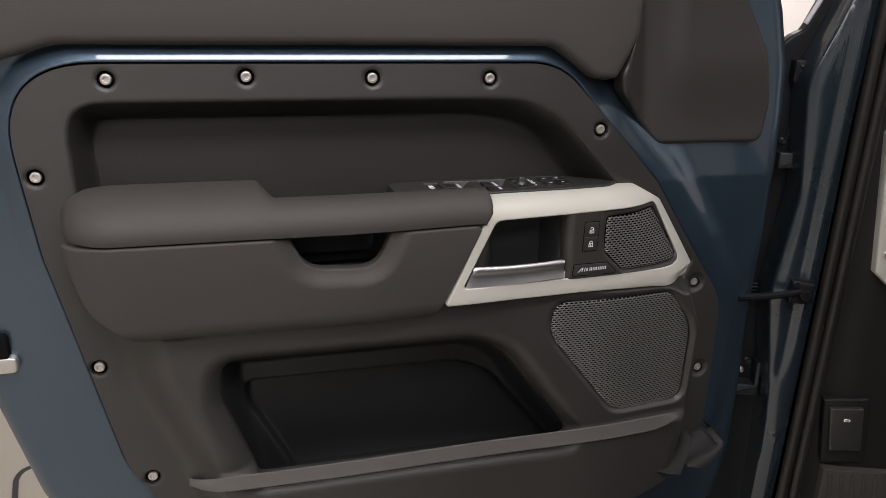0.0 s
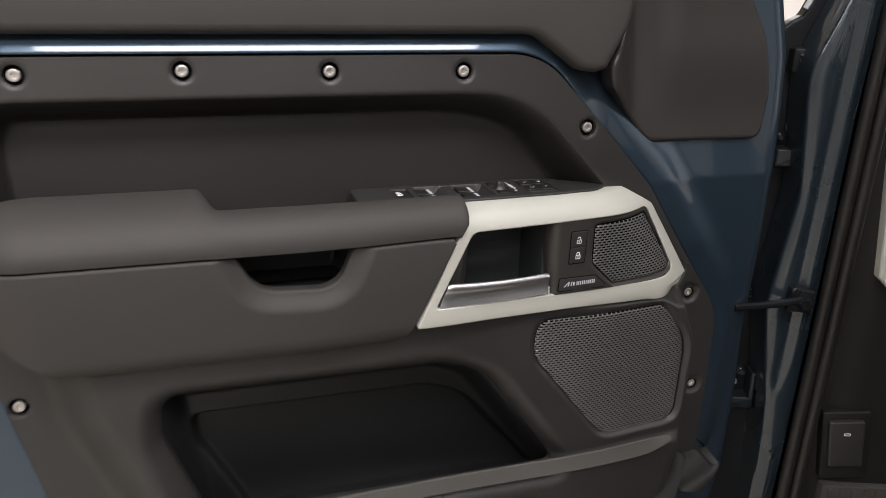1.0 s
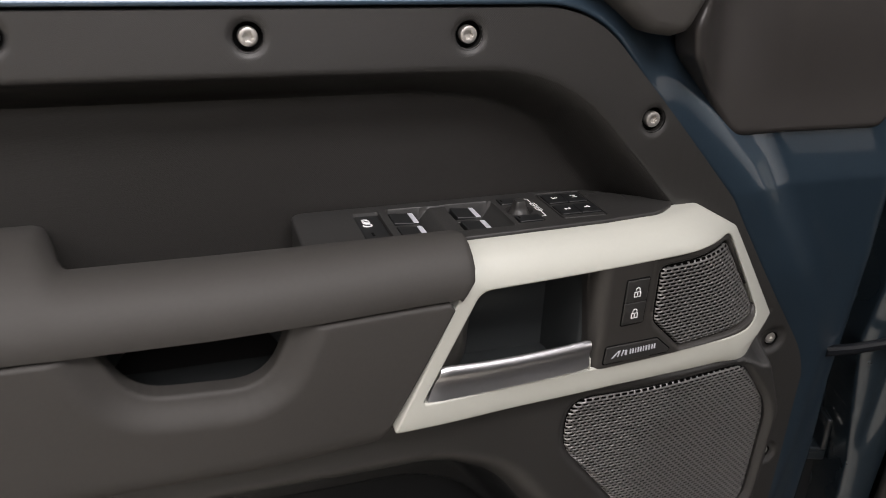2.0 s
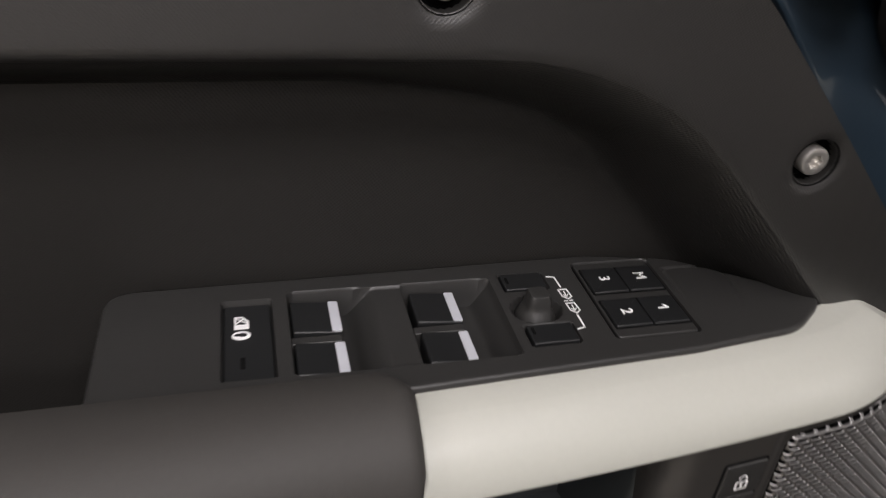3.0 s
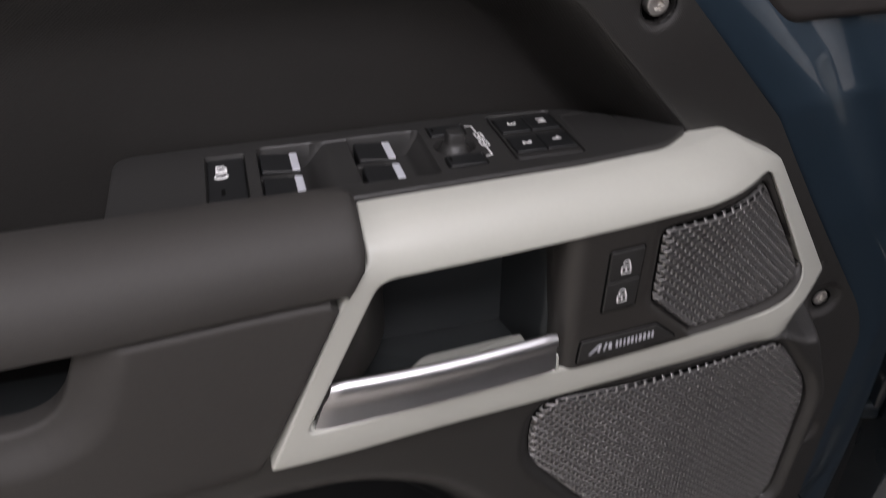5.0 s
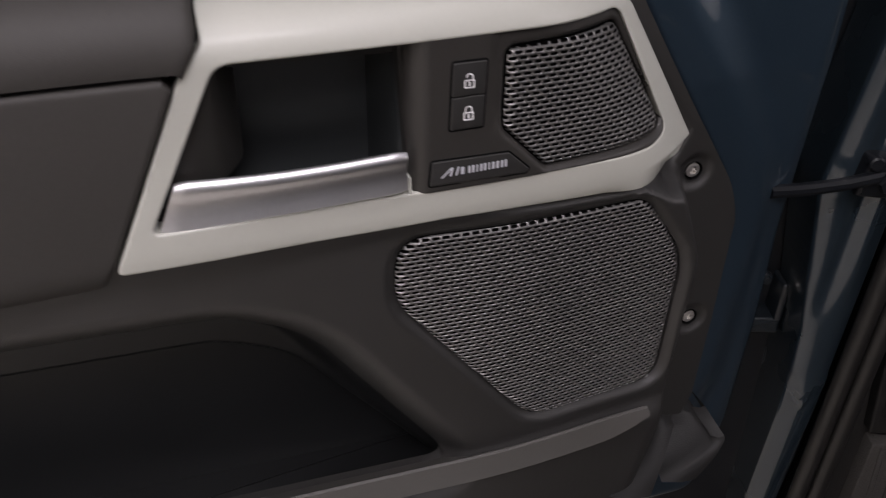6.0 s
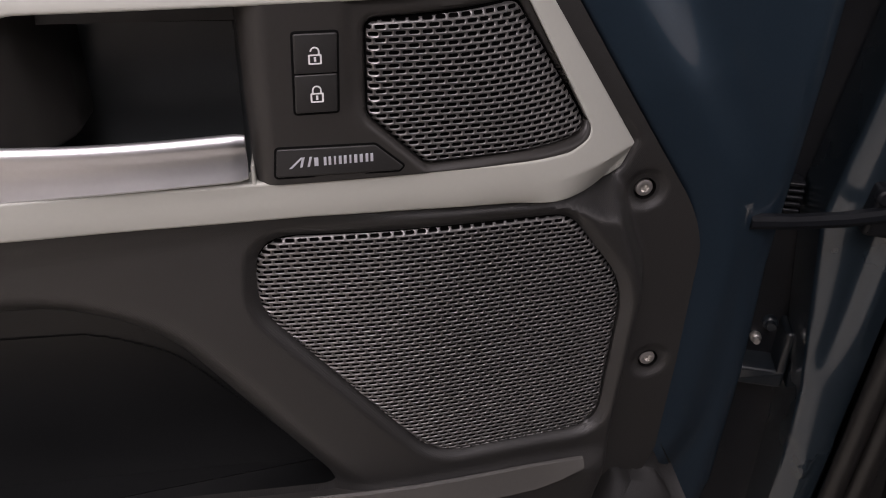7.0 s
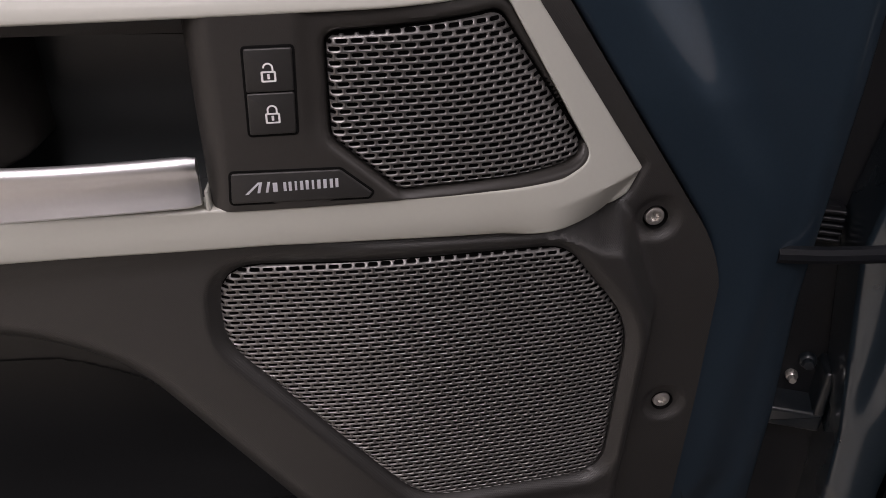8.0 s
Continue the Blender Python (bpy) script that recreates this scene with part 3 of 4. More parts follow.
lip = bmesh.new()
plate(lip, rounded([(0.4548, 1.1385, 0.0005), (0.4572, 1.1385, 0.0005), (0.4566, 1.1500, 0.001), (0.4552, 1.1500, 0.001)], 3), 0.030, 0.0455, 0.0007, DOOR)
part("surround_lip", lip, BEZEL, door, "thin pale grey lip between handle and panel")
part("button_well", plate(bmesh.new(), rounded([(0.4760, 1.1729, 0.0022), (0.4965, 1.1729, 0.0022), (0.4975, 1.2101, 0.0022), (0.4770, 1.2101, 0.0022)], 4), -0.004, 0.0003, 0.0002, DOOR, on_panel), PIT, control)
for v0, icon in ((1.1918, True), (1.1741, False)):
    o = 0.0005 if icon else 0.0
    part("lock_button", plate(bmesh.new(), rounded([(0.4771 + o, v0, 0.0010), (0.4955 + o, v0, 0.0010), (0.4960 + o, v0 + 0.0172, 0.0010), (0.4776 + o, v0 + 0.0172, 0.0010)], 4), -0.004, 0.0012, 0.0006, DOOR, on_panel), SWITCH, control, "matt black lock button")
    cu, cv = 0.4868, v0 + (0.0067 if icon else 0.0074)
    ring = sdf(rect(cu - 0.0029, cu + 0.0029, cv - 0.0026, cv + 0.0018, 0.0006))
    hole = sdf(rect(cu - 0.0021, cu + 0.0021, cv - 0.0019, cv + 0.0011, 0.0003))
    key = sdf(rect(cu - 0.0005, cu + 0.0005, cv - 0.0014, cv + 0.0007, 0.0002))
    arch_out, arch_in = circle(cu, cv + 0.0030, 0.0021), circle(cu, cv + 0.0030, 0.0014)
    leg = sdf(rect(cu - 0.0021, cu - 0.0014, cv + 0.0016, cv + 0.0031, 0.0001))

    def lock(u, v, ring=ring, hole=hole, key=key, ao=arch_out, ai=arch_in, leg=leg, cv=cv, icon=icon):
        arch = np.maximum(np.maximum(ao(u, v), -ai(u, v)), cv + 0.0030 - v)
        base = np.maximum(ring(u, v), -hole(u, v))
        legs = leg(u - 0.0035, v) if icon else np.minimum(leg(u, v), leg(u - 0.0035, v))
        return np.minimum.reduce([base, key(u, v), arch, legs])

    part("lock_symbol", sheet(lock, lambda u, v: on_panel(u, v) + 0.0016, (cu - 0.004, cu + 0.004, cv - 0.004, cv + 0.006), 0.0002, 0, DOOR), WHITE, control, "white padlock symbol")

badge = rounded([(0.4662, 1.1440, 0.0014), (0.5235, 1.1424, 0.001), (0.5253, 1.1444, 0.0008), (0.5120, 1.1563, 0.003), (0.4674, 1.1576, 0.0014)], 4)
part("badge_groove", plate(bmesh.new(), inset(badge, -0.0011), -0.004, 0.0002, 0.0001, DOOR, on_panel), PIT, control)
part("badge_plate", plate(bmesh.new(), badge, -0.004, 0.0010, 0.0006, DOOR, on_panel), SWITCH, control, "black speaker badge with silver marks")
bars = [[(0.4722, 1.1480), (0.4736, 1.1480), (0.4790, 1.1532), (0.4778, 1.1532)], [(0.4772, 1.1484), (0.4784, 1.1484), (0.4796, 1.1532), (0.4784, 1.1532)], [(0.4806, 1.1484), (0.4817, 1.1484), (0.4829, 1.1532), (0.4818, 1.1532)]]
u = 0.4838
for w, stems in ((0.0030, 1), (0.0034, 2), (0.0009, 1), (0.0036, 2), (0.0009, 1), (0.0040, 2), (0.0036, 2)):
    wide = w * (0.62 if stems == 1 and w > 0.001 else 1.0) if stems == 1 else w * 0.36
    for k in range(stems):
        a = u + k * (w - wide)
        bars.append([(a, 1.1485), (a + wide, 1.1485), (a + wide, 1.1526), (a, 1.1526)])
    u += w + 0.0013
for outline in bars:
    part("badge_mark", plate(bmesh.new(), rounded(outline, 2), 0.0004, 0.00112, 0.00005, DOOR, on_panel), SILVER, control, "silver badge mark")


# speaker grilles
def grille(name, corners, height, parent, label, pu=0.0061, pv=0.0029, slot=0.0046, wide=0.0017):
    outline = rounded(corners, 4)
    d = sdf(outline)
    us, vs = [p[0] for p in outline], [p[1] for p in outline]
    n = 12
    hole, rim = [], []
    for k in range(n):
        a = 2 * math.pi * (k + 0.5) / n
        cx = (slot - wide) / 2 * (1 if math.cos(a) > 0 else -1)
        hole.append((cx + wide / 2 * math.cos(a), wide / 2 * math.sin(a)))
        m = max(abs(math.cos(a)) / (pu / 2), abs(math.sin(a)) / (pv / 2))
        rim.append((math.cos(a) / m, math.sin(a) / m))
    corner = [(pu / 2, pv / 2), (-pu / 2, pv / 2), (-pu / 2, -pv / 2), (pu / 2, -pv / 2)]
    rim = [min(corner, key=lambda c: (c[0] - p[0]) ** 2 + (c[1] - p[1]) ** 2) if k in (1, 4, 7, 10) else p for k, p in enumerate(rim)]
    lip = [(x * (1 + 0.00055 / max(math.hypot(x, y), 1e-6)), y * (1 + 0.00055 / max(math.hypot(x, y), 1e-6))) for x, y in hole]
    lu, lv, lh, faces = [], [], [], []
    row, v = 0, min(vs) - pv
    while v < max(vs) + pv:
        u = min(us) - pu + (pu / 2 if row % 2 else 0)
        while u < max(us) + pu:
            if d(np.array([u]), np.array([v]))[0] < pu * 0.75:
                b = len(lu)
                for ring, drop in ((rim, 0.0), (lip, 0.0), (hole, -0.0005), (hole, -0.0008)):
                    lu += [u + p[0] for p in ring]
                    lv += [v + p[1] for p in ring]
                    lh += [drop] * n
                for q in range(3):
                    faces += [[b + q * n + k, b + q * n + (k + 1) % n, b + (q + 1) * n + (k + 1) % n, b + (q + 1) * n + k] for k in range(n)]
            u += pu
        v, row = v + pv, row + 1
    me = bpy.data.meshes.new("grid")
    me.from_pydata(np.stack([lu, lv, lh], 1).tolist(), [], faces)
    bm = bmesh.new()
    bm.from_mesh(me)
    bpy.data.meshes.remove(me)
    area = sum(outline[k - 1][0] * outline[k][1] - outline[k][0] * outline[k - 1][1] for k in range(len(outline)))
    for k in range(len(outline)):
        p, q = outline[k - 1], outline[k]
        e = (q - p) * (1 if area > 0 else -1)
        if e.length > 1e-6:
            bmesh.ops.bisect_plane(bm, geom=bm.verts[:] + bm.edges[:] + bm.faces[:], plane_co=(p[0], p[1], 0), plane_no=(e.y, -e.x, 0), clear_outer=True)
    co = np.array([tuple(w.co) for w in bm.verts])
    dist = -d(co[:, 0], co[:, 1])
    h = height(co[:, 0], co[:, 1]) + co[:, 2] - edge(dist + 0.0002, 0.004) * 0.8
    for w, c in zip(bm.verts, DOOR(co[:, 0], co[:, 1], h)):
        w.co = c
    mesh = part(name, bm, GRILLE, parent, label, smooth=58)
    big = sdf(rounded([tuple(c) for c in corners]))
    part("grille_backing", sheet(lambda a, c: big(a, c) - 0.004, lambda a, c: height(a, c) - 0.006, (min(us) - 0.01, max(us) + 0.01, min(vs) - 0.01, max(vs) + 0.01), 0.004, 0, DOOR), PIT, mesh, "black cloth behind the grille")
    return mesh


grille("upper_speaker_grille", GRILLE_UP, lambda u, v: 0.8372 - surf_y(u, v), door, "grey perforated metal tweeter grille")
grille("lower_speaker_grille", GRILLE_LOW, lambda u, v: 0.0315 - bend(u) - 0.005 * np.clip((u - 0.61) / 0.05, 0, 1.2) ** 2, door, "grey perforated metal speaker grille")

# map pocket and its strip
d_liner = sdf(rounded([(0.085, 0.80, 0.01), (0.043, 1.015, 0.05), (0.046, 1.0695, 0.022), (0.350, 1.0695, 0.09), (0.402, 1.050, 0.09), (0.548, 0.85), (0.54, 0.80)]))
d_inner = sdf(rounded([(0.165, 0.80), (0.124, 0.900, 0.05), (0.082, 0.980, 0.03), (0.077, 1.012, 0.014), (0.345, 1.013, 0.09), (0.392, 0.994, 0.08), (0.520, 0.84), (0.52, 0.80)]))


def liner_h(u, v):
    return 0.007 - 0.035 * step01((-d_liner(u, v) - 0.008) / 0.028) - 0.018 * step01((-d_inner(u, v)) / 0.007)


part("map_pocket", sheet(d_liner, liner_h, (0.04, 0.57, 0.86, 1.09), 0.0025, 0, DOOR), POCKET_SHADE, door, "map pocket liner with an inset back, darkened for shade", smooth=80)
part("pocket_floor", plate(bmesh.new(), rect(0.060, 0.54, 0.822, 0.905, 0.004), -0.385, -0.368, 0.004, TOP), POCKET_SHADE, door, "floor of the map pocket, darkened for shade")
rings = []
for k in range(41):
    t = k / 40
    x = 0.012 + 0.632 * t
    top = 0.9262 + 0.0040 * float(step01((x - 0.15) / 0.25)) - 0.003 * max(0.0, (t - 0.8) / 0.2) - 0.012 * max(0.0, (0.08 - t) / 0.08) ** 2
    high = 0.0165 + 0.003 * t - 0.013 * max(0.0, (t - 0.93) / 0.07) ** 2 - 0.0105 * max(0.0, (0.08 - t) / 0.08) ** 2
    y = 0.7935 + float(bend(x)) + 0.024 * max(0.0, 1 - (x - 0.012) / 0.045) ** 2
    rings.append([(x, y + 0.024, top - 0.014), (x, y + 0.009, top - 0.0040), (x, y + 0.0062, top - 0.0004), (x, y + 0.0042, top - 0.0012), (x, y + 0.001, top - high + 0.004), (x, y, top - high + 0.001), (x, y + 0.002, top - high - 0.001), (x, y + 0.02, top - high - 0.002)])
part("pocket_strip", loft(bmesh.new(), rings), STRIP, door, "dark satin strip along the map pocket")

# flap at the lower hinge corner
def curve(p, q, r, t):
    """A bowed line through three places."""
    a, b, c = Vector(p), Vector(q), Vector(r)
    return a * ((1 - t) * (1 - 2 * t)) + b * (4 * t * (1 - t)) + c * (t * (2 * t - 1))


deep = Vector((0.004, 0.020, 0.004))
rings = []
for k in range(15):
    t = k / 14
    a = curve((0.685, 0.855, 0.868), (0.665, 0.835, 0.850), (0.624, 0.810, 0.838), t)
    b = curve((0.699, 0.845, 0.863), (0.680, 0.825, 0.850), (0.661, 0.808, 0.829), t)
    i = curve((0.723, 0.827, 0.861), (0.714, 0.820, 0.852), (0.672, 0.812, 0.838), t)
    c = curve((0.732, 0.822, 0.864), (0.727, 0.817, 0.853), (0.703, 0.810, 0.833), t)
    mid = a.lerp(b, 0.5) + Vector((0, -0.004, 0.001))
    rings.append([a + Vector((0, 0.03, 0)), a, mid, b, b + deep * 0.4, b.lerp(i, 0.3) + deep, b.lerp(i, 0.7) + deep, i + deep * 0.4, i, i.lerp(c, 0.5) + Vector((0, -0.002, 0)), c, c + Vector((0.002, 0.03, -0.002))])
top = [p + Vector((0, 0.03, 0.006)) for p in rings[0]]
rings.insert(0, top)
part("corner_flap", loft(bmesh.new(), rings), LOWER, door, "moulded black plastic corner flap", smooth=50)

# latch in the door's edge
latch = part("latch_plate", plate(bmesh.new(), rect(-0.205, -0.153, 1.062, 1.080, 0.007), -0.02, 0.0, 0.002, DOOR), STEEL, door, "bare metal latch plate")
part("latch_slot", plate(bmesh.new(), rect(-0.205, -0.160, 1.078, 1.106, 0.006), -0.02, -0.0005, 0.001, DOOR), PIT, latch, "black latch slot")

# ---- switch pack on the armrest ----
d_sw = sdf(rounded([(0.258, 0.8145), (0.3625, 0.8130, 0.001), (0.4700, 0.8193, 0.08), (0.5180, 0.8260, 0.03), (0.5415, 0.8460, 0.008), (0.488, 0.886, 0.03), (0.45, 0.8935, 0.02), (0.258, 0.8885, 0.012)]))
d_well = sdf(rect(0.3235, 0.4045, 0.8262, 0.8800, 0.0030))
d_child = sdf(rect(0.2995, 0.3180, 0.8265, 0.8765, 0.0018))
MEMORY = [(0.4415, 0.8295, 0.003), (0.4770, 0.8295, 0.003), (0.4768, 0.8868, 0.003), (0.4415, 0.8868, 0.003)]
d_mem = sdf(rounded(MEMORY))
d_joy = circle(0.4170, 0.8545, 0.0100)
d_ext = sdf(rounded([(0.480, 0.836, 0.004), (0.503, 0.838, 0.014), (0.509, 0.8775, 0.012), (0.480, 0.8775, 0.003)]))
MIRROR_KEYS = [(0.4085, 0.4265, 0.8685, 0.8812), (0.4090, 0.4275, 0.8306, 0.8433)]
m_btn = [sdf(rect(a - 0.0006, b + 0.0006, c - 0.0006, d + 0.0006, 0.0014)) for a, b, c, d in MIRROR_KEYS]


def switch_h(u, v):
    h = 0 * u
    ridge = step01((u - 0.3440) / 0.0135) * step01((0.3690 - u) / 0.0016)
    right = step01((u - 0.3960) / 0.0090)
    h = h - (0.0125 - 0.0113 * np.maximum(ridge, 0.9 * right)) * step01(-d_well(u, v) / 0.0014)
    h = h - 0.0045 * step01(-d_child(u, v) / 0.001)
    h = h - 0.0035 * step01(-d_mem(u, v) / 0.0008)
    h = h - 0.0065 * np.sqrt(np.clip(-d_joy(u, v) / 0.0035, 0, 1))
    for b in m_btn:
        h = h - 0.0026 * step01(-b(u, v) / 0.0006)
    return h - 0.0007 * step01(1 - np.abs(d_ext(u, v)) / 0.0012) * step01((v - 0.83) / 0.05)


pack = part("switch_pack", sheet(d_sw, switch_h, (0.255, 0.55, 0.810, 0.894), 0.00075, 0.035, TOP, 0.0016), SWITCH, door, "satin black window and mirror switch pack")


def key_top(name, outline, h0, h1, bevel, mat, label, lean=None):
    return part(name, plate(bmesh.new(), outline, h0, h1, bevel, TOP, lean), mat, pack, label, smooth=12)


key_top("child_lock_button", rect(0.3003, 0.3170, 0.8274, 0.8752, 0.0012), -0.006, -0.0016, 0.0006, BUTTON, "matt black window lock button")
for x0 in (0.3245, 0.3700):
    for y0, y1 in ((0.8272, 0.8465), (0.8530, 0.8740)):
        tilt = lambda u, v, x0=x0: -0.0015 * (u - x0) / 0.018
        key_top("window_switch", rect(x0, x0 + 0.0178, y0, y1, 0.0010), -0.011, -0.0006, 0.0008, BUTTON, "matt black window switch", tilt)
        key_top("switch_inlay", rect(x0 + 0.0140, x0 + 0.0177, y0 + 0.0004, y1 - 0.0004, 0.0008), -0.0022, -0.0002, 0.0002, SILVER, "silver inlay", tilt)
for x0 in (0.3245, 0.3700):
    key_top("switch_divider", rect(x0 - 0.002, x0 + 0.0172, 0.8475, 0.8520, 0.0008), -0.012, -0.0022, 0.0005, SWITCH, "thin black divider")
for x0, x1, y0, y1 in MIRROR_KEYS:
    key_top("mirror_button", rect(x0 + 0.0003, x1 - 0.0003, y0 + 0.0003, y1 - 0.0003, 0.001), -0.003, 0.0006, 0.0006, BUTTON, "matt black mirror button")
key_top("memory_frame", inset(rounded(MEMORY, 4), 0.0011), -0.006, 0.0000, 0.0007, SWITCH, "black frame round the memory buttons")
rings = []
for r, h, square in ((0.0080, -0.0066, 0), (0.0080, -0.0030, 0), (0.0071, -0.0010, 0), (0.0058, 0.0010, 0.2), (0.0048, 0.0022, 0.7), (0.0045, 0.0040, 1), (0.0041, 0.0068, 1), (0.0036, 0.0078, 1), (0.0020, 0.0081, 1)):
    a = np.arange(28) * math.pi / 14
    k = r / ((np.abs(np.cos(a)) ** (2 + 3 * square) + np.abs(np.sin(a)) ** (2 + 3 * square)) ** (1 / (2 + 3 * square)))
    rings.append(TOP(0.4170 + k * np.cos(a), 0.8545 + k * np.sin(a) / 0.89, np.full(28, h)))
part("mirror_knob", loft(bmesh.new(), rings, True), SWITCH, pack, "small black mirror adjusting knob", smooth=50)
for x, y in ((0.4100, 0.8755), (0.4105, 0.8390)):
    key_top("button_lamp", rect(x, x + 0.0012, y - 0.0022, y + 0.0022, 0.0003, 2), -0.001, 0.0008, 0.0001, PIT, "tiny dark indicator window")
for y0 in (0.8612, 0.8367):
    key_top("button_gap", rect(0.4434, 0.4756, y0 - 0.0008, y0 + 0.0196, 0.0010), -0.003, 0.0002, 0.0001, PIT, "black gap round the buttons")
    for x0 in (0.4440, 0.4597):
        key_top("memory_button", rect(x0, x0 + 0.0152, y0, y0 + 0.0187, 0.0008), -0.003, 0.0010, 0.0007, BUTTON, "matt black memory button")


def text(name, words, size, x, y, h, mat, parent):
    """Letters lying on the switch pack, read from the seat."""
    cu = bpy.data.curves.new(name, "FONT")
    cu.body, cu.size, cu.align_x, cu.align_y, cu.extrude, cu.offset = words, size, "CENTER", "CENTER", 0.0001, size * 0.012
    tmp = new("lettering", cu)
    me = bpy.data.meshes.new_from_object(tmp.evaluated_get(bpy.context.evaluated_depsgraph_get()))
    bpy.data.objects.remove(tmp)
    me.transform(pose(x, 0.091 + 0.89 * y, 1.246 + h, 0, 0, -90))
    return part(name, me, mat, parent, "white lettering", smooth=0)


for words, x, y in (("3", 0.4515, 0.8712), ("M", 0.4675, 0.8715), ("2", 0.4515, 0.8460), ("1", 0.4672, 0.8463)):
    text("lettering", words, 0.0066, x, y, 0.0012, WHITE, pack)


def stroke(points, w, h, name="symbol"):
    """A thin printed line on the switch pack."""
    bms = []
    for p, q in zip(points, points[1:]):
        a, b = Vector(p), Vector(q)
        e = (b - a).normalized() * w / 2
        s = Vector((-e.y, e.x))
        bms.append(plate(bmesh.new(), [a - e - s, b + e - s, b + e + s, a - e + s], h - 0.0003, h, 0.00005, TOP))
    return part(name, join(bms), WHITE, pack, "white printed symbol", smooth=0)


stroke([(0.4693, 0.8466), (0.4681, 0.8484)], 0.0007, 0.0013)

# mirror marks: two small housings with an arrow each, between two brackets
stroke([(0.4285, 0.8775), (0.4315, 0.8768), (0.4318, 0.8690)], 0.0007, 0.0002)
stroke([(0.4318, 0.8478), (0.4318, 0.8393), (0.4288, 0.8385)], 0.0007, 0.0002)
for y in (0.8668, 0.8565):
    stroke([(0.4300, y), (0.4335, y), (0.4340, y - 0.0055), (0.4322, y - 0.0072), (0.4303, y - 0.0050), (0.4300, y)], 0.0006, 0.0002)
    stroke([(0.4320, y - 0.0015), (0.4320, y - 0.0052)], 0.0005, 0.0002)
    stroke([(0.4311, y - 0.0040), (0.4320, y - 0.0054), (0.4329, y - 0.0040)], 0.0005, 0.0002)
stroke([(0.4300, 0.8583), (0.4312, 0.8583)], 0.0005, 0.0002)
stroke([(0.4322, 0.8583), (0.4334, 0.8583)], 0.0005, 0.0002)

# window and child-lock marks
LOW = -0.0012
part("symbol", plate(bmesh.new(), rounded([(0.3040, 0.8672, 0.0004), (0.3070, 0.8672, 0.0008), (0.3092, 0.8640, 0.0006), (0.3092, 0.8592, 0.0004), (0.3040, 0.8592, 0.0004)]), LOW - 0.0005, LOW, 0.0001, TOP), WHITE, pack, "white window symbol")
part("symbol_field", plate(bmesh.new(), rounded([(0.3048, 0.8658), (0.3066, 0.8658), (0.3082, 0.8634), (0.3082, 0.8618), (0.3048, 0.8618)]), LOW - 0.0005, LOW + 0.0002, 0.0001, TOP), BUTTON, pack, "black field in the symbol")
for a, b in (((0.3048, 0.8654), (0.3082, 0.8622)), ((0.3048, 0.8622), (0.3076, 0.8654))):
    stroke([a, b], 0.0005, LOW + 0.0004)
part("symbol", plate(bmesh.new(), [Vector((0.3064 + 0.0033 * math.cos(a), 0.8550 + 0.0026 * math.sin(a))) for a in (k * math.pi / 12 for k in range(24))], LOW - 0.0005, LOW, 0.0001, TOP), WHITE, pack, "white child-lock symbol")
for cx, r in ((0.3050, 0.0009), (0.3069, 0.0013)):
    part("symbol_field", plate(bmesh.new(), [Vector((cx + r * 1.2 * math.cos(a), 0.8550 + r * 0.9 * math.sin(a))) for a in (k * math.pi / 6 for k in range(12))], LOW - 0.0005, LOW + 0.0002, 0.0001, TOP), BUTTON, pack, "black figure in the symbol")
part("lock_lamp", plate(bmesh.new(), rect(0.3058, 0.3075, 0.8348, 0.8416, 0.0005, 2), LOW - 0.0005, LOW - 0.0003, 0.0001, TOP), PIT, pack, "tiny dark indicator window")


# ---- the car's body beside the door ----
d_jamb = sdf(rounded([(-0.012, 0.60), (-0.015, 0.80, 0.1), (-0.021, 0.90, 0.1), (-0.042, 1.045, 0.08), (-0.022, 1.20, 0.15), (-0.036, 1.36, 0.1), (0.03, 1.53), (0.05, 1.53), (0.036, 1.40, 0.1), (0.030, 1.30, 0.1), (0.026, 1.1, 0.1), (0.018, 0.85, 0.1), (0.02, 0.60)]))


def jamb_h(u, v):
    mid = -0.008 + 0.010 * np.clip((v - 1.0) / 0.3, -1, 1.5)
    h = -0.006 * np.clip(1 + d_jamb(u, v) / 0.02, 0, 1) ** 2
    h = h - 0.004 * np.exp(-(((u - mid) / 0.007) ** 2)) * step01((v - 0.90) / 0.05)
    low = step01((0.853 - 0.040 * np.exp(-((u / 0.007) ** 2)) - v) / 0.012)
    h = h + low * (0.14 * u + 0.10 * (v - 0.85))
    return h + 0.003 * np.exp(-(((u - mid - 0.014) / 0.006) ** 2)) * step01((v - 0.93) / 0.05)


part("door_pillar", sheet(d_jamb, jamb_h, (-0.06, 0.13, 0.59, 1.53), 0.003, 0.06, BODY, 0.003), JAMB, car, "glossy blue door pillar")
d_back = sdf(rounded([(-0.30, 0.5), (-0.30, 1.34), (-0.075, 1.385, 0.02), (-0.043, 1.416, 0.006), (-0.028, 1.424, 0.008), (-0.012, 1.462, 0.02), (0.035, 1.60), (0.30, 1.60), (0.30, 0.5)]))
# panel colour is near black to carry the shade of the door gap
part("hinge_panel", sheet(d_back, lambda u, v: -0.072 + 0 * u, (-0.31, 0.31, 0.49, 1.61), 0.006, 0.02, BODY, 0.004), IRON, car, "hinge panel blackened for the shade in the door gap")
strip = [Vector(BODY(np.array([i]), np.array([z]), np.array([-0.062]))[0]) for i, z in ((-0.032, 1.432), (-0.016, 1.466), (0.010, 1.53), (0.036, 1.60))]
part("windscreen_trim", tube(strip, 0.0035, 8), SILVER, car, "pale windscreen edge trim")


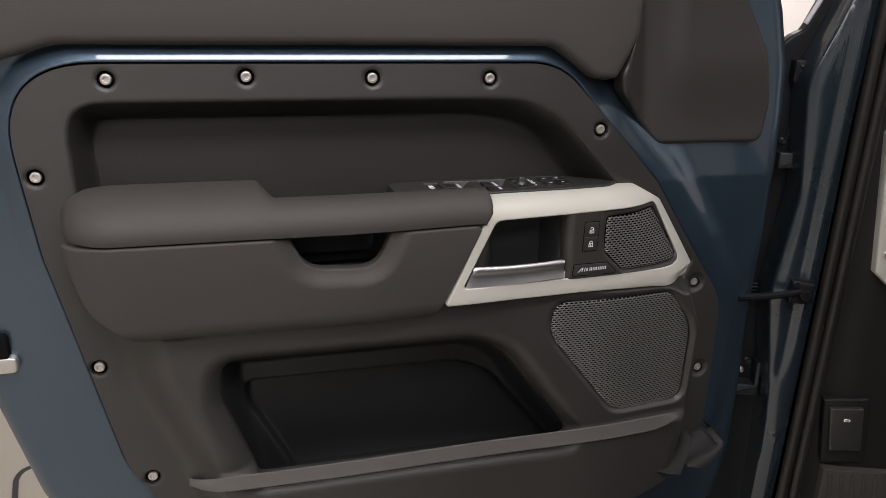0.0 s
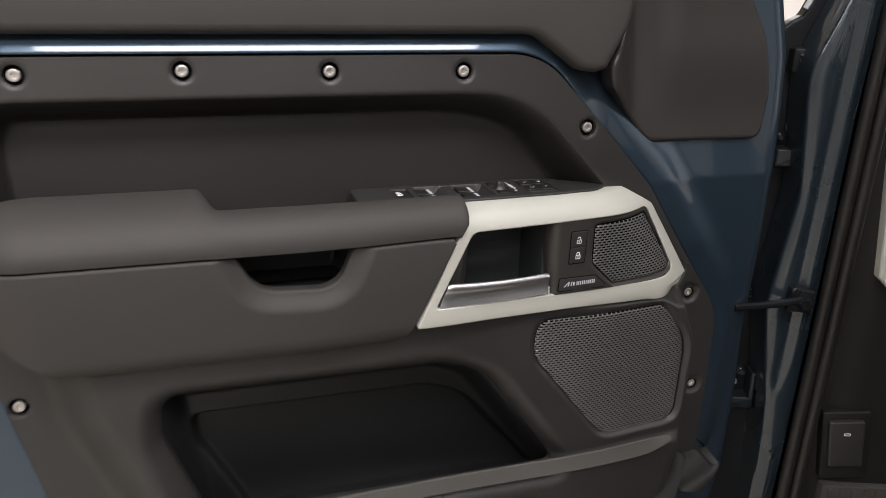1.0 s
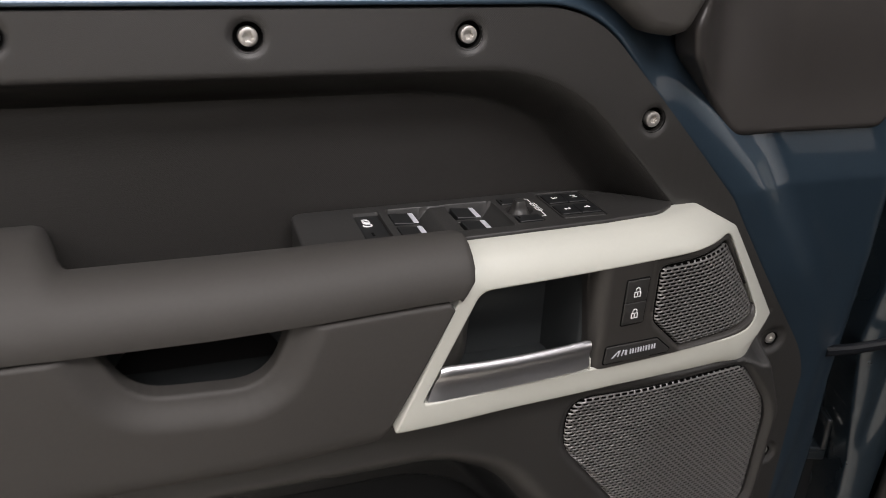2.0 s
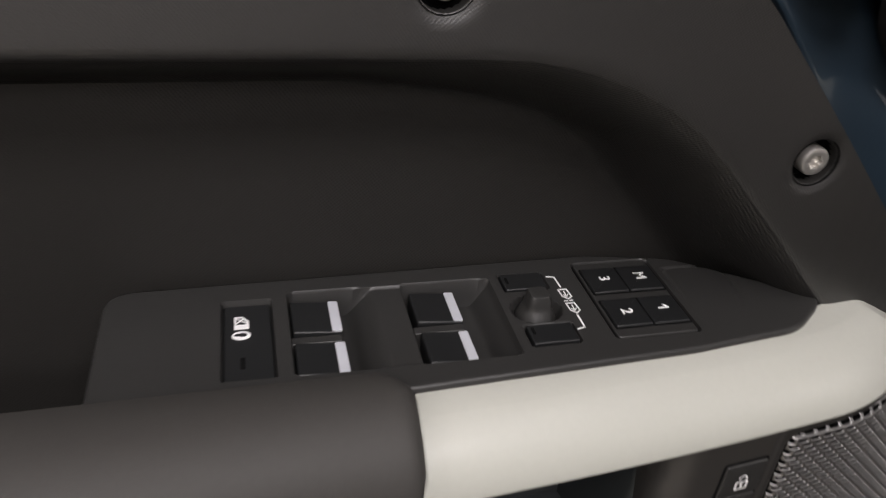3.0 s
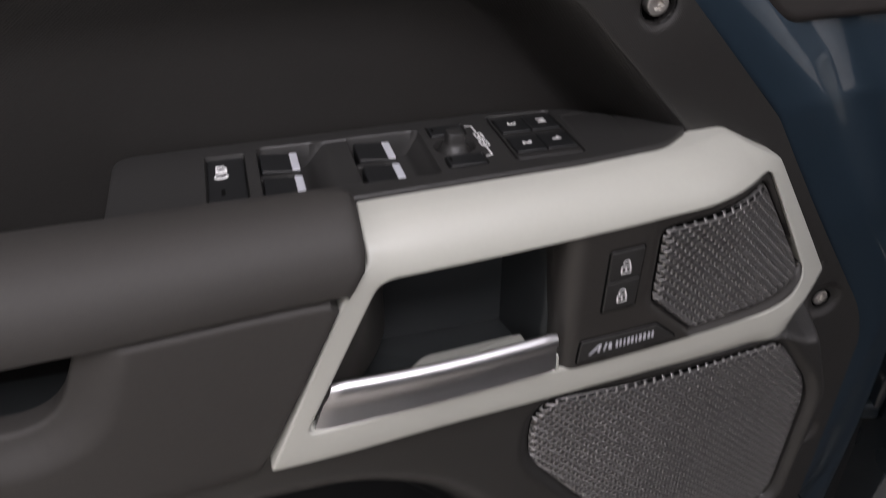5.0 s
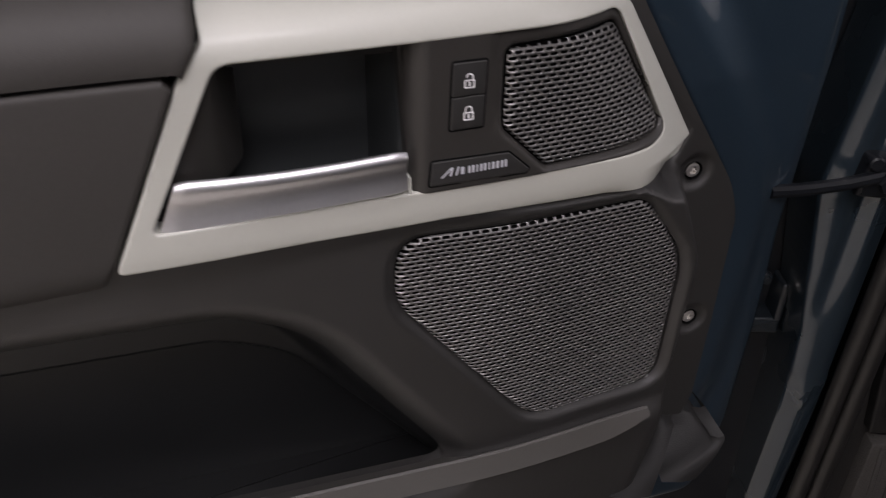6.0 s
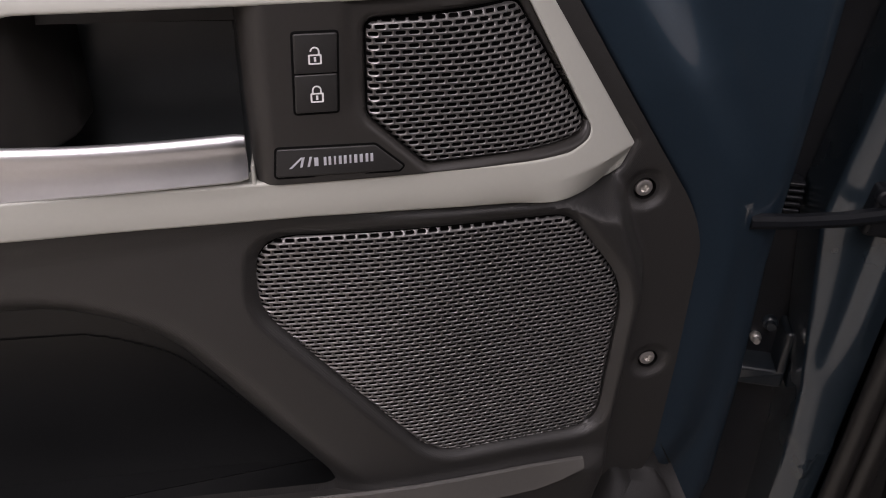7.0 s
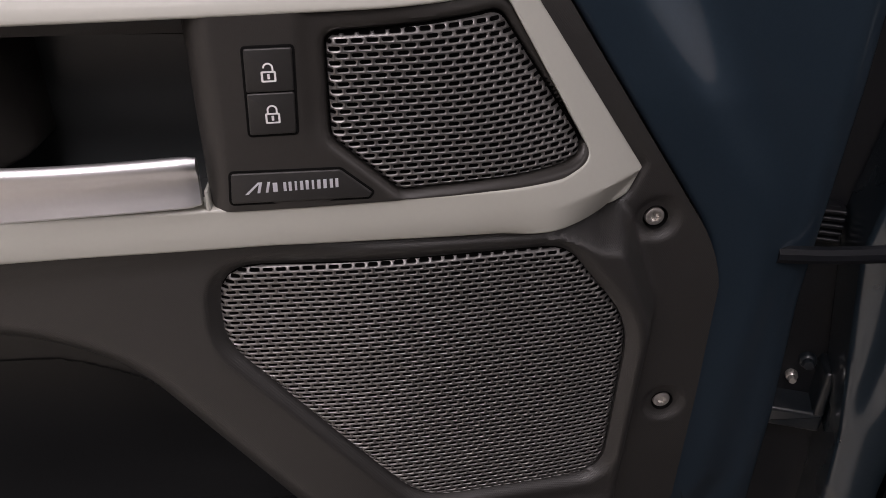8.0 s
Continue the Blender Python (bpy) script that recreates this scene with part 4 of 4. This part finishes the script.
def seal(i0, r, h0):
    pts = []
    for k in range(40):
        z = 0.55 + k * 0.025
        i = i0 + 0.010 * (z - 0.85) / 0.4
        pts.append(BODY(np.array([i]), np.array([z]), np.array([h0]))[0])
    return tube(pts, r, 12)


part("door_seal", join([seal(0.0265, 0.0085, 0.004), seal(0.0430, 0.0085, 0.006)]), SEAL, car, "black double-lipped rubber door seal")
d_kick = sdf(rounded([(0.032, 0.50), (0.95, 0.50), (0.95, 1.55), (0.060, 1.55), (0.042, 1.30, 0.1), (0.036, 1.0, 0.1)]))
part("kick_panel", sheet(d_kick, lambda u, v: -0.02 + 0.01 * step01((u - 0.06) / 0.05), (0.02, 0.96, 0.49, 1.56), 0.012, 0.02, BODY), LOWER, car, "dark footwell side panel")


# parts in the footwell
part("dash_end_panel", plate(bmesh.new(), rounded([(0.078, 1.30, 0.01), (0.096, 1.095, 0.006), (0.130, 1.064, 0.01), (0.40, 1.064), (0.40, 1.30)]), -0.03, 0.004, 0.004, BODY), BEZEL, car, "pale grey dashboard end panel")
bm = bmesh.new()
lathe(bm, [(0.0062, -0.004), (0.0060, 0.0052), (0.0045, 0.0062), (0.0030, 0.0060), (0.0028, 0.0045), (0.0002, 0.0045)], BODY, 0.106, 1.124, 18)
part("panel_screw", bm, STEEL, car, "small steel panel screw")
part("bonnet_release_box", plate(bmesh.new(), rounded([(0.076, 0.777, 0.004), (0.141, 0.783, 0.004), (0.130, 0.892, 0.004), (0.063, 0.887, 0.004)]), -0.03, -0.004, 0.003, BODY), LOWER, car, "black bonnet release housing")
part("bonnet_release_lever", plate(bmesh.new(), rounded([(0.081, 0.803, 0.004), (0.129, 0.806, 0.004), (0.121, 0.879, 0.004), (0.071, 0.876, 0.004)]), -0.006, 0.004, 0.003, BODY), SWITCH, car, "black bonnet release lever")
part("bonnet_symbol", plate(bmesh.new(), rect(0.0935, 0.1030, 0.8560, 0.8602, 0.0015), 0.003, 0.0043, 0.0001, BODY), WHITE, car, "white bonnet symbol")
part("bonnet_symbol_field", plate(bmesh.new(), rect(0.0950, 0.1015, 0.8572, 0.8590, 0.0006), 0.003, 0.0046, 0.0001, BODY), SWITCH, car, "dark field in the bonnet symbol")
footrest = part("footrest", plate(bmesh.new(), rect(0.080, 0.40, 0.62, 0.770, 0.004), -0.03, 0.002, 0.002, BODY), CARPET, car, "dark ribbed rubber footrest")
for k in range(12):
    u = 0.088 + 0.017 * k
    part("rib", plate(bmesh.new(), rounded([(u + 0.012, 0.62, 0.001), (u + 0.017, 0.62, 0.001), (u + 0.005, 0.766, 0.001), (u, 0.766, 0.001)], 2), -0.01, 0.0045, 0.001, BODY), CARPET, footrest)


# hinges and the check strap in the gap
def hinge(i0, i1, z, tall, low, wide, bolts):
    """A cranked hinge leaf: foot block with a shelf, an upright round-headed arm, and its bolts."""
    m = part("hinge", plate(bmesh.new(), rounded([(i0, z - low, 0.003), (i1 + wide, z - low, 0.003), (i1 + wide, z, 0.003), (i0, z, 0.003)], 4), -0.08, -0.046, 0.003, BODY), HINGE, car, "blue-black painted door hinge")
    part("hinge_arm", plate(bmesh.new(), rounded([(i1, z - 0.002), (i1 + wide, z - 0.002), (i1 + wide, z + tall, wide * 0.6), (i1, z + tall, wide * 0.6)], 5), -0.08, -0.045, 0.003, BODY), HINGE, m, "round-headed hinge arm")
    for du, z1, k, mat in bolts:
        bm = bmesh.new()
        lathe(bm, [(0.0095 * k, -0.076), (0.0095 * k, -0.068), (0.0080 * k, -0.0665), (0.0066 * k, -0.066), (0.0062 * k, -0.063), (0.0050 * k, -0.0618), (0.0002, -0.0618)], BODY, du, z1, 14)
        part("hinge_bolt", bm, mat, m, "hinge bolt head")
    return m


hinge(-0.044, -0.0135, 1.2545, 0.041, 0.024, 0.013, [(-0.0225, 1.281, 0.9, HINGE), (-0.036, 1.267, 0.6, HINGE)])
hinge(-0.068, -0.0290, 0.8830, 0.040, 0.018, 0.008, [(-0.0455, 0.899, 0.5, STEEL), (-0.0370, 0.9155, 0.7, HINGE)])
plug = part("wiring_connector", plate(bmesh.new(), rect(-0.040, -0.012, 1.352, 1.384, 0.004), -0.08, -0.052, 0.003, BODY), IRON, car, "black wiring connector in the door gap")
for z in (1.361, 1.368, 1.375):
    part("clip", plate(bmesh.new(), rect(-0.033, -0.020, z - 0.0018, z + 0.0018, 0.001), -0.06, -0.0495, 0.001, BODY), HINGE, plug)
gaiter = part("strap_gaiter", plate(bmesh.new(), rect(-0.068, -0.044, 1.024, 1.052, 0.004), -0.08, -0.060, 0.003, BODY), IRON, car, "ribbed black rubber gaiter above the strap")
for k in range(5):
    part("rib", plate(bmesh.new(), rect(-0.069, -0.043, 1.026 + 0.0055 * k, 1.0295 + 0.0055 * k, 0.0015), -0.07, -0.055, 0.0015, BODY), IRON, gaiter)
part("check_strap", tube([(0.760, 0.872, 1.062), (0.790, 0.868, 1.062), (0.825, 0.867, 1.062), (0.862, 0.866, 1.065)], 0.0055, 10), IRON, car, "black steel door check strap")
part("strap_bracket", plate(bmesh.new(), rounded([(-0.022, 1.047, 0.004), (0.012, 1.045, 0.006), (0.014, 1.078, 0.006), (-0.018, 1.082, 0.004)], 3), -0.01, 0.014, 0.004, BODY), IRON, car, "black check strap bracket")
bm = bmesh.new()
lathe(bm, [(0.0090, 0.010), (0.0090, 0.0185), (0.0075, 0.0205), (0.0040, 0.0205), (0.0035, 0.0185), (0.0002, 0.0185)], BODY, 0.000, 1.061, 6)
part("strap_bolt", bm, IRON, car, "black hexagon bolt")
bm = bmesh.new()
lathe(bm, [(0.0060, 0.010), (0.0060, 0.0165), (0.0045, 0.0180), (0.0002, 0.0180)], BODY, -0.014, 1.077, 14)
part("strap_pin", bm, IRON, car, "dark strap pin")


# the rest of the cabin, closed and dark
def cabin(name, i0, i1, r0, r1, z0, z1, mat, label):
    bm = bmesh.new()
    o = [(i0, r0), (i1, r0), (i1, r1), (i0, r1)]
    rings = [[Vector(BODY(np.array([i]), np.array([z]), np.array([r]))[0]) for i, r in o] for z in (z0, z1)]
    loft(bm, rings, True)
    bmesh.ops.bevel(bm, geom=bm.edges[:], offset=min(0.06, (i1 - i0) * 0.3, (z1 - z0) * 0.3), segments=4, profile=0.5, affect="EDGES")
    return part(name, bm, mat, car, label, smooth=40)


# added, mostly out of view, to keep lamp light off the door gap
cabin("front_wing", 0.02, 1.45, -1.7, -0.13, 0.25, 1.12, PAINT, "blue front wing and bonnet")
# out of view; outer edge set to shade the door's lower hinge side
cabin("roof", 0.13, 1.45, -0.1, 2.6, 2.06, 2.14, PAINT, "blue car roof")
cabin("underbody", 0.10, 1.45, -0.02, 2.6, 0.0, 0.52, CARPET, "dark underbody and sill")
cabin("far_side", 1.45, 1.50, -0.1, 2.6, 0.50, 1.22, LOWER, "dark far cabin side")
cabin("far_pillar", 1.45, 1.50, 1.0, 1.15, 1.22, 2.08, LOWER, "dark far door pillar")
cabin("rear_side", 0.02, 0.10, 1.08, 2.9, 0.30, 1.36, PAINT, "blue rear side of the car")
cabin("middle_pillar", 0.05, 0.11, 1.08, 1.22, 1.34, 2.08, PAINT, "blue middle pillar")
cabin("rear_pillar", 0.05, 0.11, 2.6, 2.9, 1.34, 2.08, PAINT, "blue rear pillar")
cabin("seat_block", 0.22, 0.75, 0.95, 1.55, 0.55, 1.45, SOFT, "dark front seat")

# dark line let into the floor
pts = [(-0.55, 1.9), (-0.603, 2.237), (-0.621, 2.330), (-0.619, 2.362), (-0.610, 2.385), (-0.594, 2.398), (-0.570, 2.402), (-0.2, 2.39)]
rings = []
for k, p in enumerate(pts):
    way = (Vector(pts[min(k + 1, len(pts) - 1)]) - Vector(pts[max(k - 1, 0)])).normalized() * 0.008
    rings.append([(p[0] + way.y * a, p[1] - way.x * a, z) for a, z in ((-1, -0.002), (-1, 0.003), (-0.8, 0.004), (0.8, 0.004), (1, 0.003), (1, -0.002))])
tagged(part("floor_line", loft(bmesh.new(), rings), DARKLINE, None, smooth=0), "dark curved line on the showroom floor", "floor marking", kind="structure")
